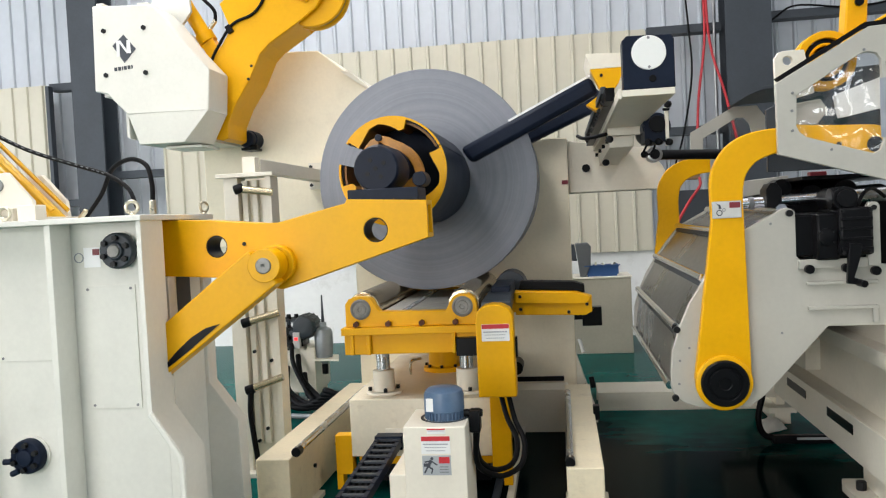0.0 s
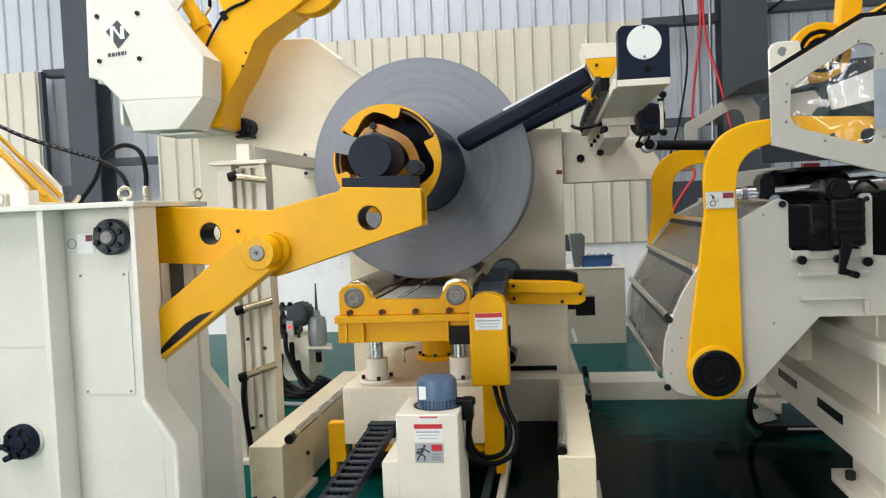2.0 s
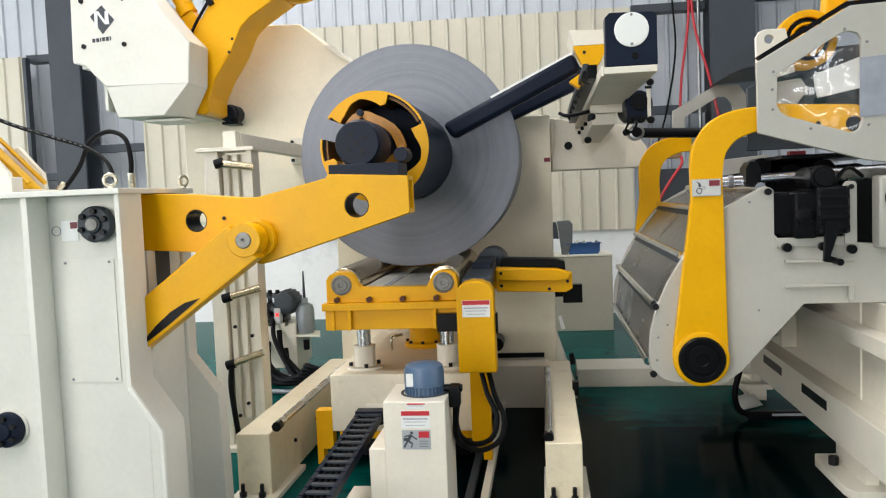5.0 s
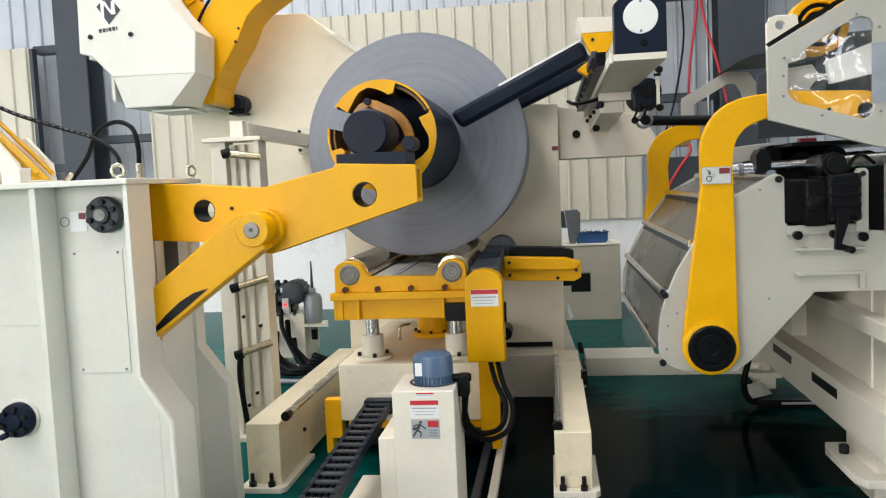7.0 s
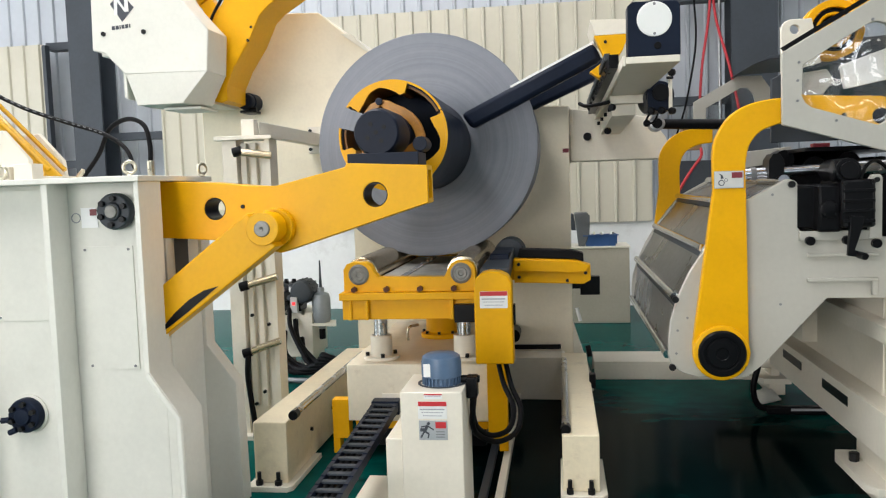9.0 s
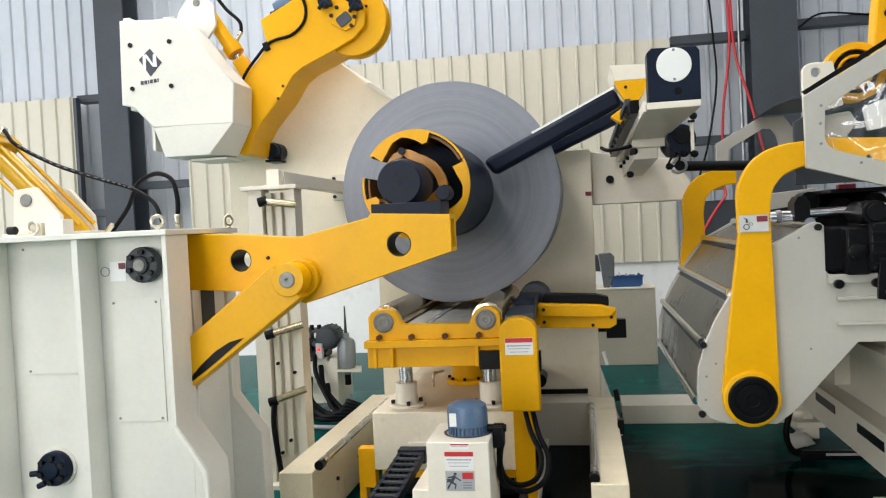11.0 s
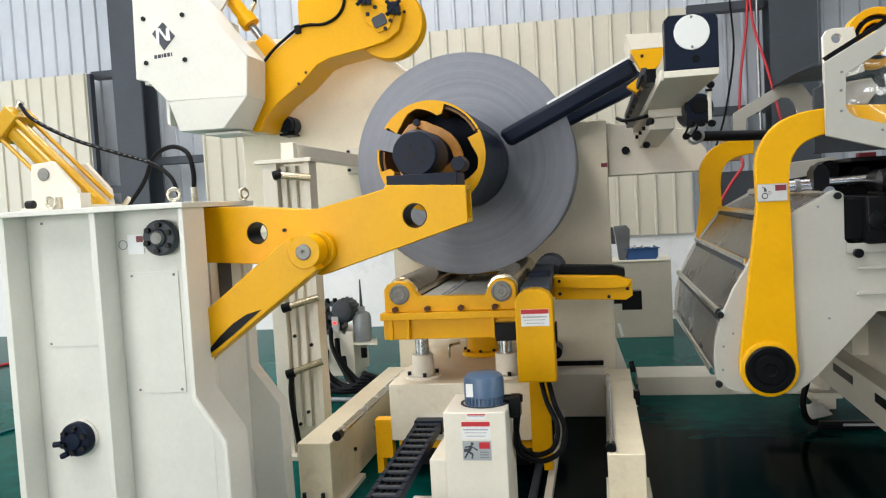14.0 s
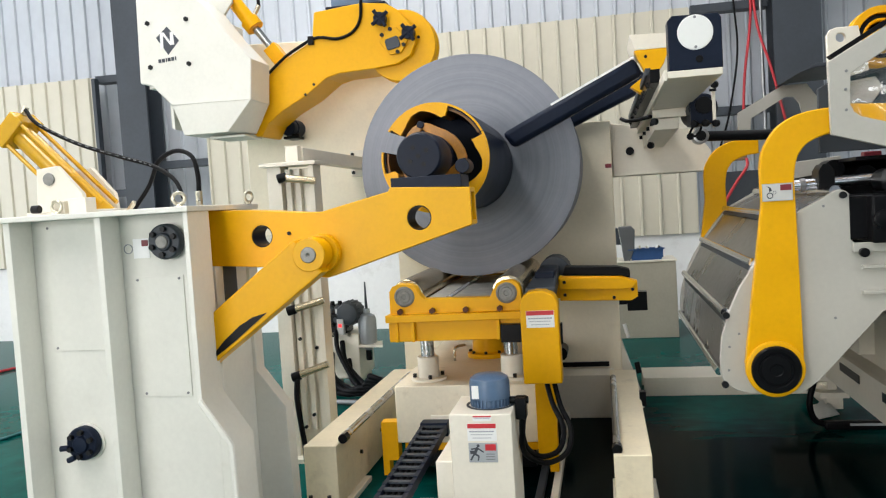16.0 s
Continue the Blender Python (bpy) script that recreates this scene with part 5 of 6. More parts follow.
for k, w in enumerate((0.021, 0.021, 0.008, 0.020, 0.020, 0.008)):
    x = (-2.962, -2.934, -2.906, -2.891, -2.864, -2.836)[k]
    part("name_bar", boxed(x, x + w, 5.2965, 5.3, 2.715 + 0.0018 * k, 2.740 + 0.0018 * k), LOGOINK, hd, "dark printed mark", bevel=0)
lug = part("cylinder_lug", prism(B(), [(-2.92, 3.10), (-2.84, 3.31), (-2.76, 3.40), (-2.66, 3.41), (-2.57, 3.33), (-2.56, 3.18), (-2.66, 3.05)], 5.68, 5.71), NEUTRAL, hd)
part("lug_pin", lathe(B(), (-2.70, 5.68, 3.355), [(0.026, 0), (0.026, -0.01), (0.008, -0.012), (0.003, -0.01)]), TURNED, lug, smooth=18)

PIVOT = Vector((-2.469, 5.85, 2.354))
arm2 = thing("swing_boom", PIVOT, "yellow boom with press wheel swinging down onto the coil", "machine arm")
web = [(-2.475, 2.29), (-2.465, 2.225), (-2.43, 2.19), (-2.385, 2.185), (-2.33, 2.275), (-2.214, 2.358), (-2.025, 2.452), (-1.866, 2.562), (-1.772, 2.585), (-1.521, 2.594), (-1.349, 2.610), (-1.245, 2.661), (-1.205, 2.747), (-1.225, 2.867), (-1.320, 2.985), (-1.40, 3.035), (-1.571, 3.058), (-1.928, 3.029), (-1.955, 2.833), (-2.165, 2.722), (-2.290, 2.632), (-2.45, 2.42)]
part("front_web", prism(B(), web, 5.64, 5.67), YELLOW, arm2, bevel=0.006)
part("rear_web", prism(B(), web, 5.97, 6.0), YELLOW, arm2, bevel=0.006)
for (ax, az), (bx, bz), dz in [(p, q, 0.02) for p, q in zip(web[1:9], web[2:10])] + [(web[16], web[17], -0.02), (web[18], web[19], -0.02), (web[19], web[20], -0.02)]:
    part("flange", prism(B(), [(ax, az), (bx, bz), (bx - 0.004, bz + dz), (ax - 0.004, az + dz)], 5.667, 5.973), YELLOW, arm2, bevel=0)
part("press_wheel", lathe(B(), (-1.322, 0, 2.745), [(0.06, 5.69), (0.245, 5.69), (0.252, 5.70), (0.252, 5.715), (0.225, 5.72), (0.225, 5.79), (0.252, 5.795), (0.252, 5.825), (0.06, 5.825)], n=56), YELLOW, arm2, "yellow flanged press wheel", bevel=0)
part("wheel_tread", lathe(B(), (-1.322, 0, 2.745), [(0.224, 5.721), (0.232, 5.723), (0.232, 5.787), (0.224, 5.789)], n=56), TURNED, arm2, "bare steel wheel tread", bevel=0)
bx_ = part("bearing_plate", prism(B(), [(-1.46, 2.77), (-1.415, 2.845), (-1.33, 2.86), (-1.255, 2.765), (-1.305, 2.685), (-1.385, 2.675)], 5.62, 5.64), YELLOW, arm2)
ca, sa = math.cos(radians(14)), math.sin(radians(14))
part("window", prism(B(), [(-1.362 + u * ca - w * sa, 2.752 + u * sa + w * ca) for u, w in ((-0.05, -0.028), (-0.038, -0.04), (0.038, -0.04), (0.05, -0.028), (0.05, 0.028), (0.038, 0.04), (-0.038, 0.04), (-0.05, 0.028))], 5.608, 5.62), COLUMN, bx_, bevel=0.004)
bolts(bx_, [(-1.435, 5.62, 2.815), (-1.375, 5.62, 2.85), (-1.284, 5.62, 2.735), (-1.33, 5.62, 2.69)], 0.015, 0.012)
for hx, hz, a in ((-1.437, 2.925, 125), (-1.243, 2.81, 35)):
    hn = part("star_knob", rodded((hx, 5.64, hz), (hx, 5.58, hz), 0.045, n=10), NAVY, arm2)
    for k in range(4):
        aa = radians(a + 90 * k)
        part("knob_spoke", rodded((hx, 5.59, hz), (hx + 0.07 * math.cos(aa), 5.585, hz + 0.07 * math.sin(aa)), 0.014, n=10), NAVY, hn)
bolts(arm2, [(-1.17 - 0.02, 5.69, 2.79), (-2.031, 5.64, 2.457), (-1.962, 5.64, 2.522)], 0.011, 0.008)
part("bolt_plate", prism(B(), [(-2.09, 2.44), (-2.02, 2.455), (-1.93, 2.52), (-1.95, 2.56), (-2.03, 2.53)], 5.634, 5.64), YELLOW, arm2, bevel=0.001)
part("cable", hose(B(), [(-2.29, 5.625, 2.632), (-2.165, 5.625, 2.73), (-2.06, 5.63, 2.79), (-1.955, 5.63, 2.838), (-1.88, 5.63, 2.845), (-1.76, 5.63, 2.825), (-1.65, 5.63, 2.86), (-1.59, 5.63, 2.94), (-1.575, 5.63, 3.06), (-1.575, 5.66, 3.11)], 0.011), RUBBER, arm2, bevel=0)
part("cable_clip", boxed(-1.98, -1.94, 5.615, 5.645, 2.80, 2.86), BLACK, arm2)
part("hydraulic_motor", rodded((-1.84, 5.85, 3.10), (-1.50, 5.85, 3.13), 0.075, n=24), BLUE, arm2, "blue hydraulic motor on the arm", bevel=0.008)
part("motor_feet", boxed(-1.86, -1.42, 5.70, 6.0, 3.045, 3.07), NAVY, arm2)
part("pivot_shaft", rodded((PIVOT.x, 5.68, PIVOT.z), (PIVOT.x, 6.02, PIVOT.z), 0.05, n=24), YELLOW, arm2)
pv = thing("pivot_bearing", (-2.285, 5.95, 2.25), "black pivot bearing with a grease fitting behind the hold-down arm", "bearing")
part("housing", lathe(B(), (-2.325, 0, 2.275), [(0.058, 5.99), (0.062, 6.0), (0.062, 6.06), (0.07, 6.065), (0.07, 6.2)], n=32), NAVY, pv)
part("fitting", rodded((-2.303, 6.03, 2.21), (-2.243, 6.03, 2.21), 0.02, n=12), BLACK, pv)
part("shoe", boxed(-2.373, -2.273, 6.02, 6.2, 2.19, 2.21), BLACK, pv)

CB = Vector((-2.70, 5.80, 3.355))
CP = Vector((-2.18, 5.80, 2.64))
cy = thing("arm_cylinder", CB, "yellow hydraulic cylinder with chromed rod driving the hold-down arm", "hydraulic cylinder")
# built pointing down from its pin; the walk turns it to the arm
b = rodded(CB, CB + Vector((0, 0, -0.42)), 0.052, n=28)
part("barrel", b, YELLOW, cy)
part("gland", rodded(CB + Vector((0, 0, -0.36)), CB + Vector((0, 0, -0.44)), 0.068, n=28), YELLOW, cy)
part("hose_port", rodded(CB + Vector((0.05, 0, -0.36)), CB + Vector((0.13, 0, -0.33)), 0.016, n=10), ZINC, cy)
part("supply_hose", hose(B(), [CB + Vector((0.12, 0, -0.34)), CB + Vector((0.16, 0, -0.26)), CB + Vector((0.13, 0, -0.12)), CB + Vector((0.12, 0, 0.05))], 0.013), RUBBER, cy, bevel=0)
part("tail_eye", rodded(CB + Vector((0, -0.06, 0)), CB + Vector((0, 0.06, 0)), 0.055, n=24), CREAM, cy)
rd = new("piston_rod")
rd.parent = cy
ORIGIN[rd] = CB.copy()
ROD_LEN = 0.70
b = rodded(CB + Vector((0, 0, -0.1)), CB + Vector((0, 0, -0.44)), 0.028, n=24)
part("rod", b, STEEL, rd, "chromed piston rod", bevel=0)
part("clevis", boxed(CB.x - 0.05, CB.x + 0.05, 5.75, 5.85, CB.z - ROD_LEN - 0.05, CB.z - 0.44), YELLOW, rd)

# ---- the straightener feed and its peeling guard ----
st = thing("straightener", (1.4, 5.0, 0), "pale cream straightener with steel guard drum and yellow levers", "straightener")
cheek = [(1.082, 1.562), (1.06, 1.570), (1.04, 1.565), (0.851, 1.466), (0.76, 1.36), (0.679, 1.25), (0.61, 1.14), (0.557, 1.023), (0.522, 0.91), (0.512, 0.806), (0.515, 0.74), (0.528, 0.695), (0.58, 0.665), (0.641, 0.646), (0.863, 0.643), (0.941, 0.702), (1.225, 1.016), (1.9, 1.012), (1.9, 1.26), (1.40, 1.30), (1.12, 1.318), (1.095, 1.345), (1.095, 1.55)]
for y0 in (3.98, 5.95):
    ck = part("cheek_plate", prism(B(), cheek, y0, y0 + 0.04), GREYCREAM, st, bevel=0.003)
    if y0 < 4:
        bolts(ck, [(1.067, y0, 1.545), (0.528, y0, 0.695), (0.545, y0, 1.02)], 0.016, 0.018, n=14)
        bolts(ck, [(0.66, y0, 1.02), (0.60, y0, 0.93), (0.555, y0, 0.87), (0.548, y0, 0.76), (0.985, y0, 1.50), (1.02, y0, 0.99)], 0.006, 0.003, INK, n=10)
ring = [(1.065, 1.553), (0.855, 1.452), (0.695, 1.245), (0.565, 1.015), (0.528, 0.735), (0.60, 0.68)]
for (ax, az), (bx, bz) in zip(ring[:-1], ring[1:]):
    n = Vector((bz - az, 0, -(bx - ax))).normalized() * 0.006
    gp = part("guard_panel", prism(B(), [(ax, az), (bx, bz), (bx + n.x, bz + n.z), (ax + n.x, az + n.z)], 4.02, 5.95), GUARD, st, "scuffed bare steel guard sheet", bevel=0)
for k, (ax, az) in enumerate(ring[:5]):
    r = 0.025 if k == 0 else 0.019
    part("guard_bar", rodded((ax - 0.018, 4.02, az + 0.012), (ax - 0.018, 5.95, az + 0.012), r, n=20), CHROME, st, "bright round bar", bevel=0)
    if k:
        (px, pz), (qx, qz) = ring[k], ring[k + 1]
        d = Vector((qx - px, qz - pz)).normalized()
        o = Vector((d.y, -d.x)) * 0.010
        strip = [(ax + o.x * f + d.x * e, az + o.y * f + d.y * e) for f, e in ((0.7, 0.012), (1.3, 0.012), (1.3, 0.040), (0.7, 0.040))]
        part("joint_strip", prism(B(), strip, 4.025, 5.945), COLUMN, st, "dark joint strip beside the bar", bevel=0)


def bend(points, steps=4):
    """A smooth flat curve through the points."""
    P = [Vector(p) for p in points]
    P = [2 * P[0] - P[1]] + P + [2 * P[-1] - P[-2]]
    line = []
    for a, b, c, d in zip(P[:-3], P[1:-2], P[2:-1], P[3:]):
        for k in range(steps):
            t = k / steps
            q = 0.5 * (2 * b + (c - a) * t + (2 * a - 5 * b + 4 * c - d) * t * t + (3 * b - 3 * c + d - a) * t ** 3)
            line.append((q.x, q.y))
    return line + [tuple(points[-1])]


def lever(y0, y1):
    """The bent yellow lever: a tapered upright that curves over to the top plate."""
    outer = bend([(0.715, 1.53), (0.713, 1.62), (0.713, 1.70), (0.724, 1.76), (0.748, 1.81), (0.785, 1.86), (0.835, 1.897), (0.90, 1.922), (0.99, 1.935), (1.085, 1.938)])
    inner = bend([(1.085, 1.828), (1.03, 1.824), (0.985, 1.815), (0.925, 1.79), (0.89, 1.755), (0.868, 1.71), (0.857, 1.63), (0.859, 1.52)])
    p = [(0.617, 0.80)] + outer + inner + [(0.870, 0.80)]
    p += [(0.744 + 0.127 * math.cos(a), 0.773 + 0.127 * math.sin(a)) for a in [-k * math.pi / 14 for k in range(1, 14)]]
    return prism(B(), p, y0, y1)


for y0 in (3.93, 5.995):
    lv = part("lever", lever(y0, y0 + 0.05), YELLOW, st, "yellow curved steel lever", bevel=0.006)
    part("lever_boss", lathe(B(), (0.744, y0, 0.773), [(0.129, 0.0), (0.129, -0.012), (0.12, -0.016), (0.1, -0.016)]), YELLOW, lv)
    part("hub_cap", lathe(B(), (0.744, y0, 0.773), [(0.108, -0.014), (0.108, -0.03), (0.101, -0.036), (0.082, -0.036), (0.078, -0.031), (0.07, -0.031), (0.066, -0.036), (0.03, -0.037), (0.026, -0.033), (0.002, -0.033)]), BLACK, lv, "black plastic hub cap", bevel=0)
lb = part("lever_label", boxed(0.716, 0.846, 3.9215, 3.925, 1.537, 1.615), SILVERLAB, st, "silver caution label with a maroon patch", bevel=0)
part("label_field", boxed(0.719, 0.843, 3.9198, 3.9216, 1.54, 1.612), PALE, lb, bevel=0)
part("label_patch", boxed(0.793, 0.840, 3.918, 3.92, 1.583, 1.609), MAROON, lb, bevel=0)
part("pictogram", plate(circle(0.748, 1.562, 0.014, 16), [circle(0.748, 1.562, 0.010, 16)], 3.918, 3.92), LOGOINK, lb, bevel=0)
part("pictogram", prism(B(), [(0.733, 1.606), (0.752, 1.598), (0.758, 1.582), (0.745, 1.580), (0.745, 1.595)], 3.918, 3.92), LOGOINK, lb, bevel=0)
part("pictogram", plate(circle(0.768, 1.575, 0.008, 12), [circle(0.768, 1.575, 0.0055, 12)], 3.918, 3.92), INK, lb, bevel=0)

# top side plates with their clear windows
out1 = [(1.008, 1.813), (1.006, 2.129), (1.408, 2.356), (1.877, 2.376), (1.877, 1.620), (1.581, 1.654), (1.470, 1.672)]
win = [(1.090, 1.937), (1.095, 2.072), (1.260, 2.175), (1.368, 2.238), (1.403, 2.245), (1.438, 2.235), (1.454, 2.208), (1.460, 1.854), (1.444, 1.812), (1.413, 1.795), (1.133, 1.884), (1.105, 1.906)]
tp = part("top_plate", plate(out1, [win], 3.895, 3.922), GREYCREAM, st, bevel=0.003)
bolts(tp, [(1.077, 3.895, 2.084), (1.072, 3.895, 2.005), (1.072, 3.895, 1.916), (1.235, 3.895, 1.822), (1.383, 3.895, 2.254), (1.477, 3.895, 2.193), (1.482, 3.895, 1.827)], 0.006, 0.006, INK, n=10)
pane = part("clear_pane", plate([(1.057, 1.916), (1.062, 2.089), (1.383, 2.277), (1.492, 2.262), (1.492, 1.798), (1.413, 1.768), (1.087, 1.857)], [], 3.9235, 3.9275), CLEAR, st, "clear plastic cover", bevel=0)
pane.visible_shadow = False
part("tape_patch", prism(B(), [(1.444, 2.124), (1.444, 1.862), (1.601, 1.872), (1.601, 2.134)], 3.888, 3.893), TAPE, st, "patch of grey tape", bevel=0)
out2 = [(0.955, 1.91), (0.958, 2.115), (1.253, 2.278), (1.41, 2.277), (1.56, 2.06), (1.56, 1.91)]
win2 = [(1.035, 1.93), (1.043, 2.068), (1.272, 2.198), (1.325, 2.195), (1.36, 2.15), (1.373, 2.09), (1.373, 1.93)]
part("top_plate", plate(out2, [win2], 6.0, 6.03), GREYCREAM, st, bevel=0.003)
pane = part("clear_pane", plate([(x, z) for x, z in win2], [], 6.012, 6.016), CLEARFLAT, st, "clear plastic cover", bevel=0)
pane.visible_shadow = False
part("top_cover", prism(B(), [(1.20, 2.265), (1.30, 2.315), (1.62, 2.325), (1.62, 2.30), (1.30, 2.292)], 5.3, 6.06), COLUMN, st, "dark top cover")
part("inner_box", prism(B(), [(1.12, 1.96), (1.13, 2.06), (1.26, 2.075), (1.29, 2.02), (1.235, 1.95)], 4.10, 4.29), GREYCREAM, st, "pale box behind the clear cover", bevel=0.006)
part("inner_board", prism(B(), [(1.31, 2.085), (1.62, 2.19), (1.62, 2.03), (1.33, 1.975)], 4.06, 4.10), WHITE, st, "white inner guide board")
part("inner_lever", prism(B(), [(1.09, 1.955), (1.18, 1.945), (1.46, 1.93), (1.55, 1.90), (1.575, 1.85), (1.55, 1.80), (1.50, 1.785), (1.23, 1.86), (1.13, 1.90)], 4.0, 4.04), YELLOW, st, "yellow inner lever")
part("lever_pin", lathe(B(), (1.455, 4.0, 1.842), [(0.035, 0.0), (0.035, -0.01), (0.024, -0.012), (0.002, -0.012)]), BLACK, st)
part("lever_screw", rodded((1.30, 4.0, 1.85), (1.30, 3.99, 1.85), 0.012, n=10), BLACK, st)
# Dark plate and black floor added behind the cover as its unlit inside.
part("dark_backing", prism(B(), [(1.06, 1.75), (1.06, 2.06), (1.40, 2.235), (1.9, 2.26), (1.9, 1.75)], 4.30, 4.33), COLUMN, st, "dark backing plate added behind the clear cover")
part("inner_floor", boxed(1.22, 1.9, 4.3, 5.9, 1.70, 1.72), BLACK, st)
part("lifting_lug", plate([(1.048, 2.06), (1.046, 2.27), (1.062, 2.295), (1.085, 2.303), (1.18, 2.303), (1.22, 2.10)], [circle(1.105, 2.257, 0.021)], 4.06, 4.09), CREAM, st)
PX, PZ = 1.308, 2.262
wh = part("pulley", lathe(B(), (PX, 0, PZ), [(0.104, 4.25), (0.104, 4.15), (0.138, 4.15), (0.138, 4.17), (0.124, 4.18), (0.124, 4.22), (0.138, 4.23), (0.138, 4.25), (0.104, 4.25)], n=44), YELLOW, st, "yellow grooved pulley")
part("pulley_web", lathe(B(), (PX, 0, PZ), [(0.103, 4.17), (0.09, 4.165), (0.04, 4.165), (0.035, 4.155), (0.035, 4.23), (0.103, 4.23)], n=36), BLACK, wh)
part("pulley_ring", lathe(B(), (PX, 0, PZ), [(0.082, 4.164), (0.082, 4.158), (0.07, 4.158), (0.07, 4.164)], n=36), YELLOW, wh)
part("top_lever", prism(B(), [(1.20, 2.245), (1.235, 2.272), (1.308, 2.284), (1.345, 2.31), (1.385, 2.356), (1.62, 2.48), (1.64, 2.41), (1.383, 2.27), (1.231, 2.195)], 4.07, 4.13), YELLOW, st, "yellow top lever", bevel=0.008)
part("top_post", prism(B(), [(1.386, 2.34), (1.403, 2.54), (1.42, 2.66), (1.51, 2.66), (1.499, 2.54), (1.491, 2.40)], 4.15, 4.25), YELLOW, st, "yellow top post", bevel=0.008)
part("edge_rubber", prism(B(), [(1.035, 2.148), (1.408, 2.360), (1.66, 2.372), (1.66, 2.392), (1.402, 2.382), (1.02, 2.163)], 3.93, 3.985), RUBBER, st, "black rubber edge behind the top plate", bevel=0)
part("lever_cable", hose(B(), [(1.20, 4.06, 2.21), (1.32, 4.055, 2.27), (1.44, 4.055, 2.36), (1.62, 4.055, 2.46)], 0.007), RUBBER, st, bevel=0)
part("top_screw", rodded((1.455, 4.15, 2.52), (1.455, 4.13, 2.52), 0.02, n=12), BLACK, st)
part("top_box", boxed(1.60, 1.9, 4.0, 4.06, 2.36, 2.46), WHITE, st)

part("guide_plate", prism(B(), [(1.034, 1.723), (1.272, 1.742), (1.286, 1.69), (1.20, 1.655), (1.033, 1.633)], 4.75, 4.77), GREYCREAM, st, "pale inner guide plate")
sn = part("limit_switch", boxed(1.369, 1.454, 4.68, 4.74, 1.727, 1.752), MAROON, st, "maroon and white limit switch", bevel=0.004)
part("switch_base", boxed(1.373, 1.45, 4.685, 4.74, 1.70, 1.7235), WHITE, sn)
# feed rollers, and a black block standing in for the shade between the plates
for x, z, r in ((1.20, 1.67, 0.05), (1.35, 1.62, 0.06), (1.52, 1.64, 0.06), (1.68, 1.6, 0.07)):
    part("feed_roller", rodded((x, 4.6, z), (x, 5.9, z), r, n=24), BLACK, st, "dark oily feed roller", bevel=0)
part("interior_shade", boxed(1.12, 1.9, 4.55, 5.85, 1.05, 1.60), BLACK, st)
part("blade_bar", rodded((0.69, 5.75, 1.958), (1.25, 5.75, 1.93), 0.034, n=20), BLACK, st, "dark round entry bar", bevel=0)
part("bar_end", lathe(B(), (0.67, 5.68, 1.958), [(0.052, 0.12), (0.052, 0.0), (0.045, -0.004), (0.03, -0.004)], n=28), GALV, st, "grey end collar", bevel=0)
part("roller_core", rodded((0.67, 5.672, 1.958), (0.67, 5.70, 1.958), 0.034, n=20), BLACK, st, bevel=0)
part("rod_x", rodded((0.90, 4.17, 1.598), (1.32, 4.17, 1.611), 0.027, n=20), CHROME, st, "bright cross shaft", bevel=0)
part("rod_x", rodded((1.37, 4.25, 1.61), (1.72, 4.25, 1.62), 0.036, n=20), STEEL, st, "dark cross shaft", bevel=0)
part("rod_collar", rodded((0.93, 4.17, 1.599), (0.955, 4.17, 1.600), 0.032, n=20), GALV, st)
part("rod_collar", rodded((1.30, 4.2, 1.611), (1.34, 4.2, 1.612), 0.032, n=20), BLACK, st)
part("shaft_block", prism(B(), [(1.005, 1.575), (1.005, 1.66), (1.025, 1.692), (1.05, 1.692), (1.075, 1.66), (1.075, 1.575)], 4.12, 4.25), BLACK, st)
mb = part("gear_motor", boxed(1.17, 1.27, 3.92, 4.3, 1.325, 1.54), BLACK, st, "black worm gear motor", bevel=0.012)
part("gear_case", boxed(1.255, 1.40, 3.88, 4.2, 1.345, 1.56), BLACK, mb, bevel=0.014)
part("gear_top", rodded((1.29, 3.9, 1.60), (1.29, 4.15, 1.60), 0.055, n=20), BLACK, mb)
part("gear_flange", rodded((1.235, 3.95, 1.60), (1.26, 3.95, 1.60), 0.05, n=20), BLACK, mb)
part("gear_lug", boxed(1.09, 1.18, 3.99, 4.1, 1.34, 1.535), BLACK, mb, bevel=0.01)
for z in (1.375, 1.42, 1.465, 1.51):
    part("cooling_rib", boxed(1.262, 1.393, 3.868, 3.882, z - 0.007, z + 0.007), BLACK, mb, bevel=0.002)
part("end_cover", lathe(B(), (1.215, 3.92, 1.43), [(0.042, 0.0), (0.042, -0.012), (0.03, -0.016), (0.002, -0.016)], n=24), BLACK, mb, bevel=0)
bolts(mb, [(1.215 + 0.033 * math.cos(a), 3.906, 1.43 + 0.033 * math.sin(a)) for a in (0.8, 2.4, 3.9, 5.5)], 0.005, 0.006, BOLT)
bolts(mb, [(x, 3.88, z) for x in (1.27, 1.385) for z in (1.36, 1.545)], 0.009, 0.01)
part("oil_plug", rodded((1.33, 3.95, 1.56), (1.33, 3.95, 1.60), 0.016, n=12), BOLT, mb)
part("gear_cap", rodded((1.29, 3.897, 1.60), (1.29, 3.885, 1.60), 0.04, n=20), BLACK, mb)
part("motor_cable", hose(B(), [(1.36, 3.98, 1.55), (1.40, 4.0, 1.62), (1.46, 4.05, 1.64), (1.53, 4.1, 1.60)], 0.009), RUBBER, mb, bevel=0)
part("crank", prism(B(), [(1.287, 1.40), (1.345, 1.395), (1.338, 1.35), (1.306, 1.247), (1.338, 1.236), (1.336, 1.212), (1.276, 1.222)], 3.86, 3.885), BLACK, st, "black hand crank")
part("crank_grip", rodded((1.325, 3.87, 1.224), (1.332, 3.81, 1.222), 0.016, n=14), BLACK, st)
